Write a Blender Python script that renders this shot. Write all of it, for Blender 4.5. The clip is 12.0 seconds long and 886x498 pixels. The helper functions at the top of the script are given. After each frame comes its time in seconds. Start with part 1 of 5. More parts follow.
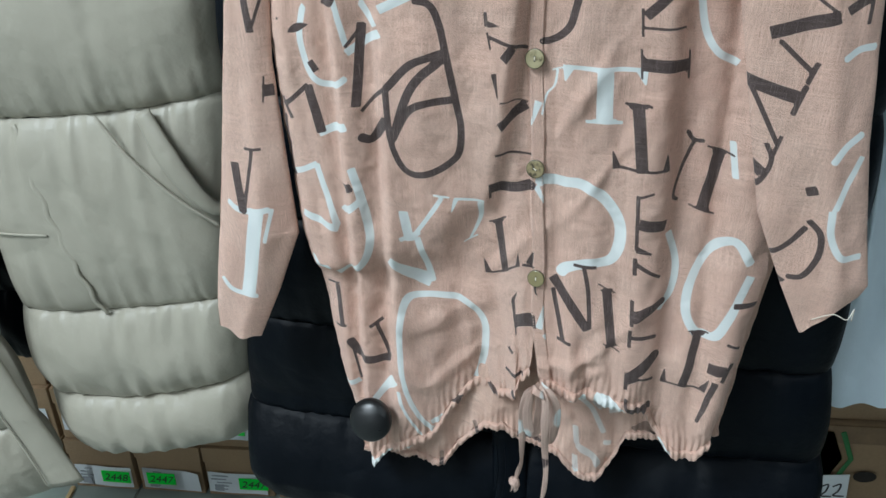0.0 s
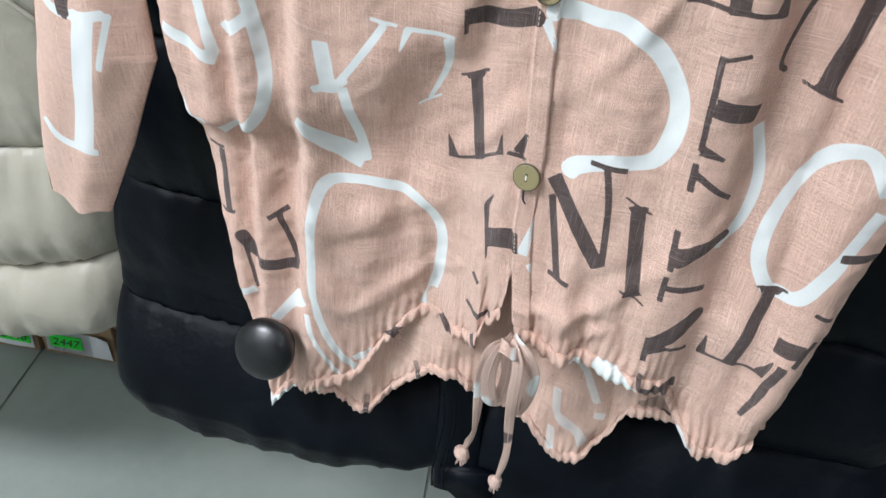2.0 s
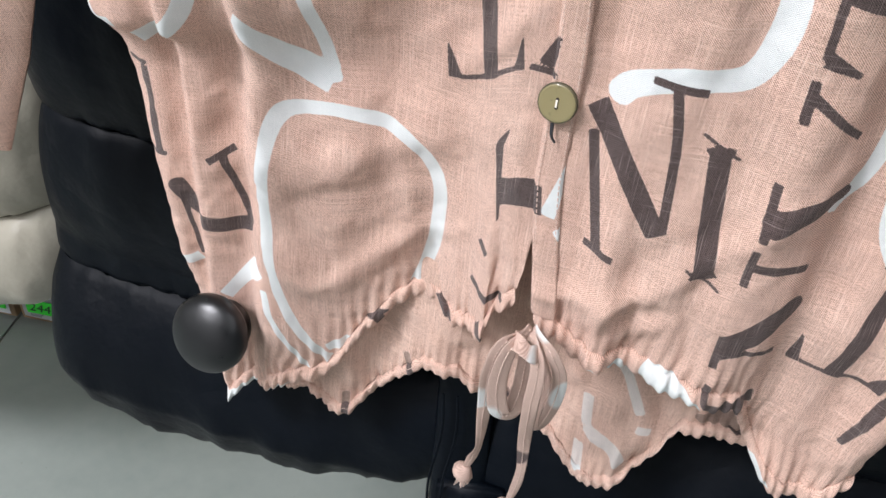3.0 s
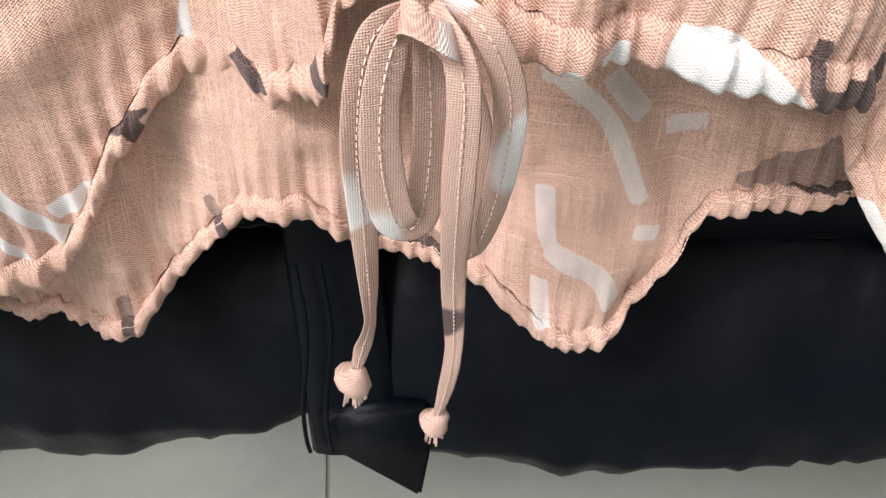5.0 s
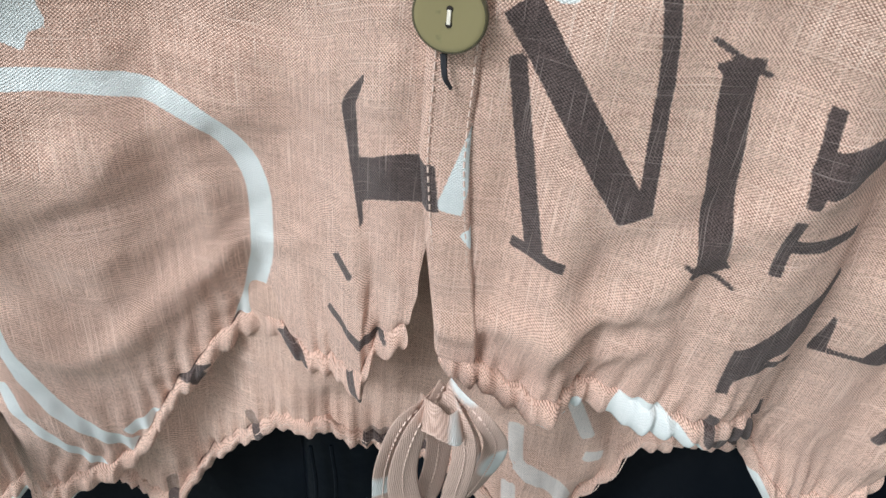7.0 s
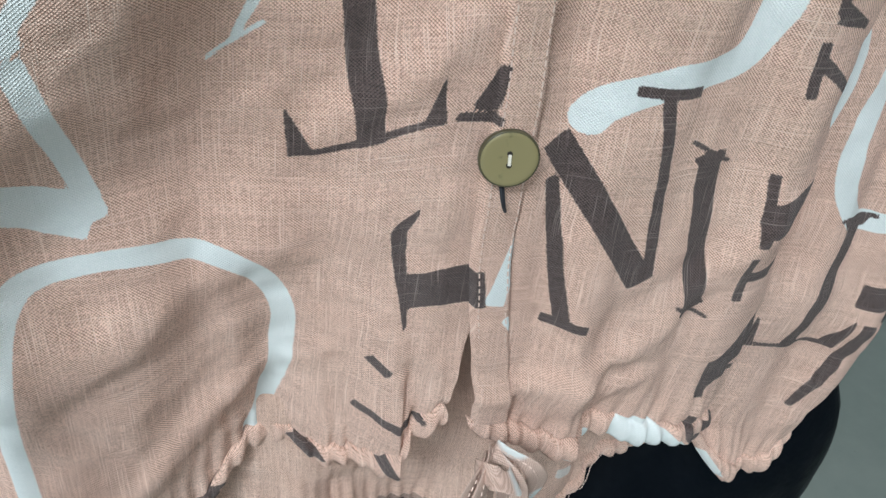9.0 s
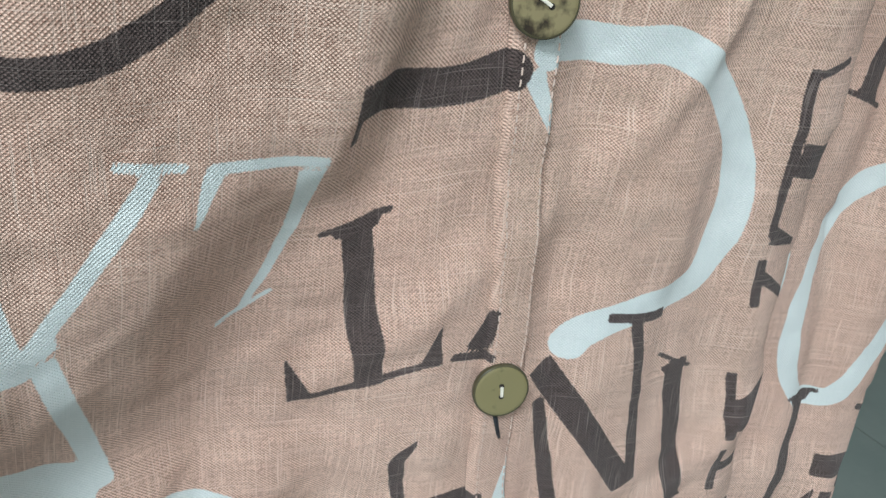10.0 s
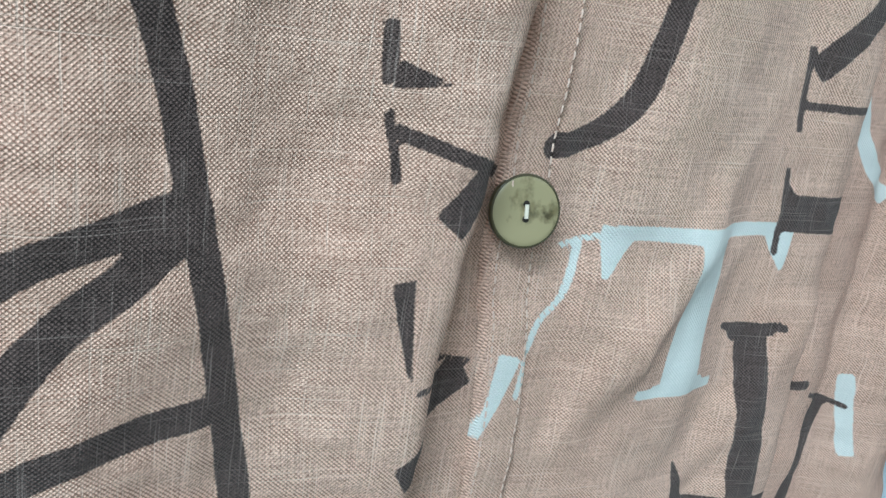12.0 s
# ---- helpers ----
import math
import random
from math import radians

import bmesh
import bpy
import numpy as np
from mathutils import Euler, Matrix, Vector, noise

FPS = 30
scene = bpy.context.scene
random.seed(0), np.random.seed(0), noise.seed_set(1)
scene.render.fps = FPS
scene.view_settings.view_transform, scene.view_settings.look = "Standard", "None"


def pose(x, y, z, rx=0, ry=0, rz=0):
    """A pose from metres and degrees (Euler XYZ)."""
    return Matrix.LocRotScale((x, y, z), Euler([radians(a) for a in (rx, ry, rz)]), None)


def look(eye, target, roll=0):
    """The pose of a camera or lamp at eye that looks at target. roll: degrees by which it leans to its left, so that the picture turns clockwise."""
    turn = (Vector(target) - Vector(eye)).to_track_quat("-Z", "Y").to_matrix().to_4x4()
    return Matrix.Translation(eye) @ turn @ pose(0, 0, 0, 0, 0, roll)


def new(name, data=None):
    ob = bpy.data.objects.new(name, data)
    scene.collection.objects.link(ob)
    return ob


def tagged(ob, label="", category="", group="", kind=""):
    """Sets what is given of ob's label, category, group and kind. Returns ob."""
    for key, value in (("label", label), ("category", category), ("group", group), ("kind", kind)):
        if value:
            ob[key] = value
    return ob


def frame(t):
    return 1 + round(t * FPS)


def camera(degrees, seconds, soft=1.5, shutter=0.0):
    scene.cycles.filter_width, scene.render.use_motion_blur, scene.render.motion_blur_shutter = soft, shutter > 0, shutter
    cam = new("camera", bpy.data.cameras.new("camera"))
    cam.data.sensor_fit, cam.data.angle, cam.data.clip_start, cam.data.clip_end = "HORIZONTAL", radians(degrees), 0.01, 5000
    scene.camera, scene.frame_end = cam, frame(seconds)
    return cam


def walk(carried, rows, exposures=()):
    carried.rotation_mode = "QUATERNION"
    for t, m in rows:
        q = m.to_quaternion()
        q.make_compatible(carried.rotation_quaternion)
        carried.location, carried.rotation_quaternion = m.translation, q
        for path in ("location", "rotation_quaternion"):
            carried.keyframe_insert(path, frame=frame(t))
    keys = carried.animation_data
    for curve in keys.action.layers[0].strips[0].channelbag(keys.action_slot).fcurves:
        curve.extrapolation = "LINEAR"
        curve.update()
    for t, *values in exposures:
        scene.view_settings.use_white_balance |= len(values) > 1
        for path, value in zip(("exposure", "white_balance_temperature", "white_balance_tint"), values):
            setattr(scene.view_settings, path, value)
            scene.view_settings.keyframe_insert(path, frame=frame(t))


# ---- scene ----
PATH = [
    (0, (-0.019, -0.564, 1.081), (-0.17, 1.177, 0.108), -0.4),
    (0.5, (-0.019, -0.547, 1.073), (-0.15, 1.154, 0.029), 0.2),
    (1, (-0.019, -0.528, 1.067), (-0.143, 1.155, -0.007), 0.9),
    (1.5, (-0.023, -0.456, 1.023), (-0.139, 1.186, -0.112), 3.4),
    (2, (-0.01, -0.34, 0.965), (-0.107, 1.213, -0.292), 6.5),
    (2.5, (0.001, -0.289, 0.93), (-0.139, 1.194, -0.404), 6.0),
    (3, (-0.005, -0.247, 0.886), (-0.141, 1.252, -0.43), 6.7),
    (3.5, (-0.021, -0.212, 0.824), (-0.02, 1.232, -0.56), 8.6),
    (5.5, (0.002, -0.136, 0.714), (0.223, 1.292, -0.669), 3.0),
    (6, (-0.002, -0.127, 0.741), (0.124, 1.318, -0.636), 1.5),
    (6.5, (-0.005, -0.131, 0.819), (0.169, 1.254, -0.614), 5.3),
    (8.5, (-0.076, -0.151, 0.82), (0.613, 1.254, -0.426), 9.1),
    (9, (-0.085, -0.132, 0.847), (0.713, 1.171, -0.443), 10.3),
    (9.5, (-0.095, -0.13, 0.855), (0.821, 1.244, -0.273), 9.1),
    (10, (-0.104, -0.122, 0.869), (0.936, 1.284, -0.101), 8.3),
    (10.5, (-0.105, -0.116, 0.894), (0.997, 1.338, 0.075), 8.8),
    (11, (-0.103, -0.12, 0.925), (0.98, 1.37, 0.146), 7.7),
    (11.5, (-0.103, -0.118, 0.942), (1.005, 1.371, 0.196), 8.3),
    (12, (-0.106, -0.112, 0.954), (1.063, 1.402, 0.37), 8.5),
]
cam = camera(56.0, 12.0, soft=1.5)
walk(cam, [(t, look(eye, target, roll)) for t, eye, target, roll in PATH],
     [(0.0, -0.11, 5950, 6), (1.5, 0.16, 6150, 10), (2.5, 0.40, 6350, 17), (3.5, 0.34, 6750, 21), (5.5, 0.64, 7250, 27), (6.0, 0.46, 7250, 23),
      (6.5, 0.20, 6700, 16), (8.5, 0.0, 6000, 7), (9.5, -0.12, 6150, 6), (10.5, -0.12, 5850, 2), (12.0, -0.10, 5600, -2)])

# ---- light ----
world = bpy.data.worlds.new("world")
scene.world = world
world.use_nodes = True
world.node_tree.nodes["Background"].inputs[0].default_value = (0.85, 0.93, 1.0, 1)
world.node_tree.nodes["Background"].inputs[1].default_value = 0.15


def ceiling_lamp(x, y, z, sx, sy, watts, colour):
    data = bpy.data.lights.new("ceiling_lamp", "AREA")
    data.shape, data.size, data.size_y, data.energy, data.color = "RECTANGLE", sx, sy, watts, colour
    lamp = new("ceiling_lamp", data)
    lamp.matrix_world = pose(x, y, z)
    return lamp


LAMPS = [(-1.6, -1.15), (-2.15, -2.4), (1.1, -0.75), (1.1, -2.3)]
for lx, ly in LAMPS:
    ceiling_lamp(lx, ly, 2.68, 1.15, 0.5, (88 if ly > -1.5 else 40) if lx < 0 else 2, (0.93, 0.98, 1.0))


# ---- materials ----
class Nodes:
    """Short hand for building one node material."""

    def __init__(self, name):
        self.mat = bpy.data.materials.new(name)
        self.mat.use_nodes = True
        self.tree = self.mat.node_tree
        self.bsdf = self.tree.nodes["Principled BSDF"]

    def add(self, kind, **sockets):
        node = self.tree.nodes.new(kind)
        for key, value in sockets.items():
            self.feed(node.inputs[key.replace("_", " ")], value)
        return node

    def feed(self, socket, value):
        if isinstance(value, bpy.types.NodeSocket):
            self.tree.links.new(value, socket)
        else:
            socket.default_value = value

    def math(self, op, a, b=0.0, c=0.0, clamp=False):
        node = self.tree.nodes.new("ShaderNodeMath")
        node.operation, node.use_clamp = op, clamp
        for socket, value in zip(node.inputs, (a, b, c)):
            self.feed(socket, value)
        return node.outputs[0]

    def noise(self, vector, scale, detail=3.0, rough=0.55):
        node = self.add("ShaderNodeTexNoise", Scale=scale, Detail=detail, Roughness=rough)
        if vector is not None:
            self.feed(node.inputs["Vector"], vector)
        return node.outputs[0]

    def stretch(self, vector, scale):
        node = self.add("ShaderNodeMapping")
        self.feed(node.inputs["Vector"], vector)
        node.inputs["Scale"].default_value = scale
        return node.outputs[0]

    def mix(self, factor, a, b):
        node = self.tree.nodes.new("ShaderNodeMix")
        node.data_type = "RGBA"
        self.feed(node.inputs[0], factor)
        self.feed(node.inputs[6], a)
        self.feed(node.inputs[7], b)
        return node.outputs[2]

    def span(self, value, lo, hi, out_lo=0.0, out_hi=1.0):
        node = self.add("ShaderNodeMapRange")
        for n, v in enumerate((value, lo, hi, out_lo, out_hi)):
            self.feed(node.inputs[n], v)
        return node.outputs[0]

    def bump(self, height, strength, distance):
        node = self.add("ShaderNodeBump", Strength=strength, Distance=distance)
        self.feed(node.inputs["Height"], height)
        self.feed(self.bsdf.inputs["Normal"], node.outputs[0])

    def attribute(self, name, out=2):
        node = self.tree.nodes.new("ShaderNodeAttribute")
        node.attribute_name = name
        return node.outputs[out]

    def place(self):
        return self.add("ShaderNodeTexCoord").outputs["Object"]


def rgb(r, g, b):
    return (r, g, b, 1.0)


def plain(name, colour, rough=0.6, vary=0.15, scale=18.0, bump=0.15, grain=220.0, metal=0.0, sheen=0.0):
    """A surface with variation at two scales and fine relief."""
    n = Nodes(name)
    p = n.place()
    big, fine = n.noise(p, scale), n.noise(p, grain, 4.0)
    dark = rgb(*[c * (1 - vary) for c in colour])
    light = rgb(*[min(1, c * (1 + vary)) for c in colour])
    tone = n.math("ADD", n.math("MULTIPLY", big, 0.6), n.math("MULTIPLY", fine, 0.4))
    n.feed(n.bsdf.inputs["Base Color"], n.mix(n.span(tone, 0.3, 0.7), dark, light))
    n.feed(n.bsdf.inputs["Roughness"], n.span(big, 0.3, 0.7, max(0.03, rough - 0.08), min(1, rough + 0.08)))
    n.bsdf.inputs["Metallic"].default_value = metal
    n.bsdf.inputs["Sheen Weight"].default_value = sheen
    n.bump(fine, bump, 0.001)
    return n.mat


def linen(name, base, contrast=1.0):
    """Slubbed printed linen: weave, slub threads and a two-colour print held in the mesh."""
    n = Nodes(name)
    cloth = n.attribute("cloth", 1)
    warp = n.add("ShaderNodeTexWave", Scale=400.0, Distortion=1.2, Detail=1.0)
    warp.bands_direction = "X"
    weft = n.add("ShaderNodeTexWave", Scale=420.0, Distortion=1.2, Detail=1.0)
    weft.bands_direction = "Z"
    for wave in (warp, weft):
        wave.inputs["Detail Scale"].default_value = 0.6
        n.feed(wave.inputs["Vector"], cloth)
    weave = n.math("ABSOLUTE", n.math("SUBTRACT", warp.outputs["Fac"], weft.outputs["Fac"]))
    twill = n.add("ShaderNodeTexWave", Scale=760.0, Distortion=1.6, Detail=1.0)
    twill.bands_direction = "DIAGONAL"
    n.feed(twill.inputs["Vector"], n.stretch(cloth, (1, 0, 1)))
    upright = n.noise(n.stretch(cloth, (2900, 1, 46)), 1.0, 2.0)
    level = n.noise(n.stretch(cloth, (32, 1, 3100)), 1.0, 2.0)
    slub = n.math("MAXIMUM", n.span(upright, 0.60, 0.68), n.span(level, 0.625, 0.70))
    yarn = n.math("ADD", upright, level)
    soft = n.noise(cloth, 14.0, 3.0)
    fuzz = n.noise(cloth, 1700.0, 1.0)
    deep, high = rgb(base[0] * 0.45, base[1] * 0.37, base[2] * 0.33), rgb(*[min(0.95, c * 1.58) for c in base])
    fine = n.math("ADD", n.math("MULTIPLY", n.span(weave, 0.08, 0.62), 0.42), n.math("MULTIPLY", twill.outputs["Fac"], 0.26))
    fine = n.math("ADD", fine, n.math("MULTIPLY", n.span(fuzz, 0.3, 0.7), 0.30))
    thread = n.math("ADD", fine, n.math("MULTIPLY", n.math("SUBTRACT", yarn, 1.0), 0.55))
    ground = n.mix(n.span(thread, 0.14, 0.74), deep, high)
    ground = n.mix(n.math("MULTIPLY", slub, 0.75), ground, rgb(0.90, 0.70, 0.60))
    ground = n.mix(n.span(soft, 0.35, 0.7, 0.0, 0.22), ground, rgb(base[0] * 1.05, base[1] * 0.85, base[2] * 0.78))
    ragged = n.math("MULTIPLY", n.math("SUBTRACT", fuzz, 0.5), 0.5)
    dark = n.span(n.math("ADD", n.attribute("dark"), ragged), 0.16, -0.16, 0.0, contrast)
    pale = n.span(n.math("ADD", n.attribute("pale"), ragged), 0.16, -0.16, 0.0, contrast)
    ink = n.mix(n.span(thread, 0.15, 0.8), rgb(0.026, 0.017, 0.016), rgb(0.15, 0.106, 0.098))
    ink = n.mix(n.math("MULTIPLY", slub, 0.45), ink, rgb(0.42, 0.34, 0.31))
    paint = n.mix(n.span(thread, 0.2, 0.9), rgb(0.74, 0.78, 0.77), rgb(0.86, 0.88, 0.87))
    colour = n.mix(dark, n.mix(pale, ground, paint), ink)
    n.feed(n.bsdf.inputs["Base Color"], colour)
    n.bsdf.inputs["Roughness"].default_value = 0.82
    n.bsdf.inputs["Specular IOR Level"].default_value = 0.25
    n.bsdf.inputs["Sheen Weight"].default_value = 0.12
    n.bump(n.math("ADD", n.math("ADD", weave, n.math("MULTIPLY", slub, 0.6)), n.math("MULTIPLY", fuzz, 0.4)), 0.65, 0.0004)
    return n.mat


LINEN = linen("pink_linen", (0.645, 0.426, 0.348))
LINEN_BACK = linen("pink_linen_inside", (0.69, 0.440, 0.356), 0.6)


def shell(name, colour, rough, vary=0.12, gloss=0.4):
    """Thin quilted nylon: soft creases and fine weave."""
    n = Nodes(name)
    p = n.place()
    crease = n.noise(p, 22.0, 4.0, 0.6)
    fine = n.noise(p, 1400.0, 2.0)
    tone = n.noise(p, 7.0)
    n.feed(n.bsdf.inputs["Base Color"], n.mix(n.span(tone, 0.3, 0.7), rgb(*[c * (1 - vary) for c in colour]), rgb(*[min(1, c * (1 + vary)) for c in colour])))
    n.feed(n.bsdf.inputs["Roughness"], n.span(crease, 0.3, 0.7, rough - 0.07, rough + 0.08))
    n.bsdf.inputs["Specular IOR Level"].default_value = gloss
    fold = n.math("ABSOLUTE", n.math("SUBTRACT", n.noise(n.stretch(p, (7, 7, 10)), 1.0, 3.0, 0.5), 0.5))
    folds = n.math("MULTIPLY", n.span(fold, 0.0, 0.16), 0.35)
    n.bump(n.math("ADD", n.math("ADD", crease, folds), n.math("MULTIPLY", fine, 0.03)), 0.50, 0.005)
    return n.mat


BEIGE = shell("beige_nylon", (0.345, 0.322, 0.262), 0.42, 0.06)
BLACK = shell("black_nylon", (0.0018, 0.0033, 0.0058), 0.46, 0.2, 0.10)
WHITE = shell("white_nylon", (0.66, 0.76, 0.84), 0.5, 0.05)
OLIVE = shell("olive_nylon", (0.10, 0.105, 0.08), 0.5)
THREAD = plain("cotton_thread", (0.78, 0.72, 0.62), 0.8, 0.1, 200, 0.2, 900)
PINK_THREAD = plain("pink_thread", (0.74, 0.56, 0.48), 0.8, 0.1, 200, 0.2, 900)
TAG = plain("black_plastic", (0.0045, 0.0052, 0.0062), 0.33, 0.1, 60, 0.02, 900)
CARD = plain("cardboard", (0.30, 0.20, 0.115), 0.85, 0.14, 9, 0.12, 260)
CARD_EDGE = plain("cardboard_edge", (0.20, 0.13, 0.075), 0.9, 0.18, 60, 0.2, 400)
PAPER = plain("label_paper", (0.74, 0.77, 0.80), 0.7, 0.05, 12, 0.05, 300)
GREEN = plain("green_sticker", (0.02, 0.72, 0.045), 0.6, 0.05, 30, 0.03, 300)
GREEN_PRINT = plain("green_print", (0.03, 0.16, 0.045), 0.7, 0.12, 30, 0.05, 300)
INK = plain("black_ink", (0.02, 0.02, 0.025), 0.6, 0.1, 60, 0.02, 300)
GREY_INK = plain("grey_ink", (0.33, 0.35, 0.38), 0.7, 0.1, 60, 0.02, 300)
# stands in for the shade inside holes; also colours the scrap's foot strip
NEAR_BLACK = plain("near_black", (0.02, 0.015, 0.012), 0.9, 0.1, 60, 0.02, 300)
# grey chosen to weaken the bounce, in place of surrounding clothes
WALLS = plain("wall_bounce_grey", (0.40, 0.40, 0.39), 0.8, 0.04, 3, 0.1, 120)
CEILING = plain("ceiling_paint", (0.80, 0.81, 0.80), 0.85, 0.03, 3, 0.1, 120)
STEEL = plain("chromed_steel", (0.62, 0.63, 0.64), 0.22, 0.05, 20, 0.02, 400, 1.0)
WOOD = plain("pale_wood", (0.50, 0.35, 0.18), 0.55, 0.16, 30, 0.1, 200)
GROUT = plain("grout", (0.19, 0.19, 0.17), 0.9, 0.2, 30, 0.2, 300)


def tile_glaze():
    n = Nodes("floor_tile_glaze")
    p = n.place()
    cloud, speck, fine = n.noise(p, 5.0, 4.0), n.noise(p, 160.0, 3.0), n.noise(p, 38.0, 4.0)
    shade = n.add("ShaderNodeObjectInfo").outputs["Random"]
    base = n.mix(n.span(n.math("ADD", n.math("MULTIPLY", cloud, 0.6), n.math("MULTIPLY", fine, 0.4)), 0.3, 0.7), rgb(0.20, 0.235, 0.215), rgb(0.27, 0.30, 0.275))
    base = n.mix(n.math("MULTIPLY", shade, 0.14), base, rgb(0.28, 0.30, 0.265))
    base = n.mix(n.span(speck, 0.70, 0.76, 0.0, 0.5), base, rgb(0.16, 0.16, 0.14))
    n.feed(n.bsdf.inputs["Base Color"], base)
    n.feed(n.bsdf.inputs["Roughness"], n.span(fine, 0.3, 0.7, 0.30, 0.46))
    n.bump(fine, 0.06, 0.001)
    return n.mat


TILE = tile_glaze()


def horn(name, light, dark, amount):
    n = Nodes(name)
    p = n.place()
    streak = n.noise(n.stretch(p, (190, 60, 150)), 1.0, 4.0, 0.6)
    edge = n.noise(p, 700.0, 3.0)
    n.feed(n.bsdf.inputs["Base Color"], n.mix(n.span(streak, amount, amount + 0.14), rgb(*light), n.mix(n.span(edge, 0.4, 0.6), rgb(*dark), rgb(*[d * 0.45 for d in dark]))))
    n.bsdf.inputs["Roughness"].default_value = 0.30
    n.bsdf.inputs["Coat Weight"].default_value = 0.3
    n.bump(edge, 0.05, 0.0003)
    return n.mat


HORN = horn("olive_horn", (0.235, 0.198, 0.095), (0.19, 0.175, 0.08), 0.60)
HORN_GREY = horn("grey_green_horn", (0.35, 0.305, 0.175), (0.16, 0.13, 0.06), 0.52)
HORN_DARK = horn("mottled_horn", (0.27, 0.22, 0.115), (0.036, 0.022, 0.012), 0.47)
HORN_RIM = plain("horn_rim", (0.07, 0.06, 0.03), 0.35, 0.2, 300, 0.05, 900)


# ---- mesh helpers ----
def part(name, bm, material, parent=None, label="", smooth=False):
    mesh = bpy.data.meshes.new(name)
    bm.to_mesh(mesh)
    bm.free()
    mesh.materials.append(material)
    if smooth:
        mesh.shade_smooth()
    ob = new(name, mesh)
    ob.parent = parent
    return tagged(ob, label)


def thing(name, label, category, at=(0, 0, 0), group="", kind=""):
    ob = new(name)
    ob.location = at
    ob.empty_display_size = 0.02
    bpy.context.view_layer.update()
    return tagged(ob, label, category, group, kind)


def under(ob, parent):
    """Hang a finished mesh, built in world metres, under a thing that has its own place."""
    ob.parent = parent
    ob.matrix_parent_inverse = parent.matrix_world.inverted()
    return ob


def block(lo, hi, bevel=0.0, m=None):
    bm = bmesh.new()
    bmesh.ops.create_cube(bm, size=1.0)
    for v in bm.verts:
        v.co = [l + (c + 0.5) * (h - l) for c, l, h in zip(v.co, lo, hi)]
    if bevel:
        bmesh.ops.bevel(bm, geom=bm.edges[:], offset=bevel, segments=2, affect="EDGES", profile=0.6)
    if m is not None:
        bm.transform(m)
    return bm


def lathe(profile, steps=40, m=None):
    """Turn a profile of (radius, height) round z."""
    bm = bmesh.new()
    rings = []
    for r, h in profile:
        rings.append([bm.verts.new((r * math.cos(2 * math.pi * k / steps), r * math.sin(2 * math.pi * k / steps), h)) for k in range(steps)])
    for a, b in zip(rings, rings[1:]):
        for k in range(steps):
            bm.faces.new((a[k], a[(k + 1) % steps], b[(k + 1) % steps], b[k]))
    bm.faces.new(rings[0][::-1])
    bm.faces.new(rings[-1])
    if m is not None:
        bm.transform(m)
    return bm


def sweep(points, widths, thick, steps=10, twist=None, per=8):
    """A flat band, oval in section, along a smooth line."""
    pts = smooth_line(np.array(points, float), per)
    count = len(pts)
    wide = np.interp(np.linspace(0, 1, count), np.linspace(0, 1, len(widths)), widths)
    turn = np.zeros(count) if twist is None else np.interp(np.linspace(0, 1, count), np.linspace(0, 1, len(twist)), np.radians(twist))
    bm, rings = bmesh.new(), []
    for k in range(count):
        ahead = Vector(pts[min(k + 1, count - 1)] - pts[max(k - 1, 0)]).normalized()
        side = ahead.cross(Vector((0, -1, 0)))
        side = side.normalized() if side.length > 1e-4 else Vector((1, 0, 0))
        up = side.cross(ahead)
        a, b = math.cos(turn[k]) * side + math.sin(turn[k]) * up, math.cos(turn[k]) * up - math.sin(turn[k]) * side
        here = Vector(pts[k])
        rings.append([bm.verts.new(here + a * wide[k] / 2 * math.cos(2 * math.pi * j / steps) + b * thick / 2 * math.sin(2 * math.pi * j / steps)) for j in range(steps)])
    for a, b in zip(rings, rings[1:]):
        for j in range(steps):
            bm.faces.new((a[j], a[(j + 1) % steps], b[(j + 1) % steps], b[j]))
    bm.faces.new(rings[0][::-1])
    bm.faces.new(rings[-1])
    return bm


def smooth_line(p, per=8):
    """A curve through the points of p (Catmull-Rom)."""
    if len(p) < 3:
        return np.array([p[0] + (p[-1] - p[0]) * k / per for k in range(per + 1)]) if per > 1 else p
    q = np.vstack([2 * p[0] - p[1], p, 2 * p[-1] - p[-2]])
    out = []
    for k in range(1, len(q) - 2):
        for t in np.linspace(0, 1, per, endpoint=False):
            out.append(0.5 * (2 * q[k] + (q[k + 1] - q[k - 1]) * t + (2 * q[k - 1] - 5 * q[k] + 4 * q[k + 1] - q[k + 2]) * t ** 2 + (3 * q[k] - q[k - 1] - 3 * q[k + 1] + q[k + 2]) * t ** 3))
    return np.array(out + [p[-1]])


def ripple(x, z, size, seed=0):
    """Smooth value noise from -1 to 1 over a plane."""
    u, v = np.asarray(x) / size + 31.7 * seed, np.asarray(z) / size - 17.3 * seed
    i, j = np.floor(u), np.floor(v)
    f, g = u - i, v - j
    f, g = f * f * (3 - 2 * f), g * g * (3 - 2 * g)

    def at(a, b):
        s = np.sin(a * 127.1 + b * 311.7 + seed * 74.7) * 43758.5453
        return 2 * (s - np.floor(s)) - 1

    return (at(i, j) * (1 - f) + at(i + 1, j) * f) * (1 - g) + (at(i, j + 1) * (1 - f) + at(i + 1, j + 1) * f) * g


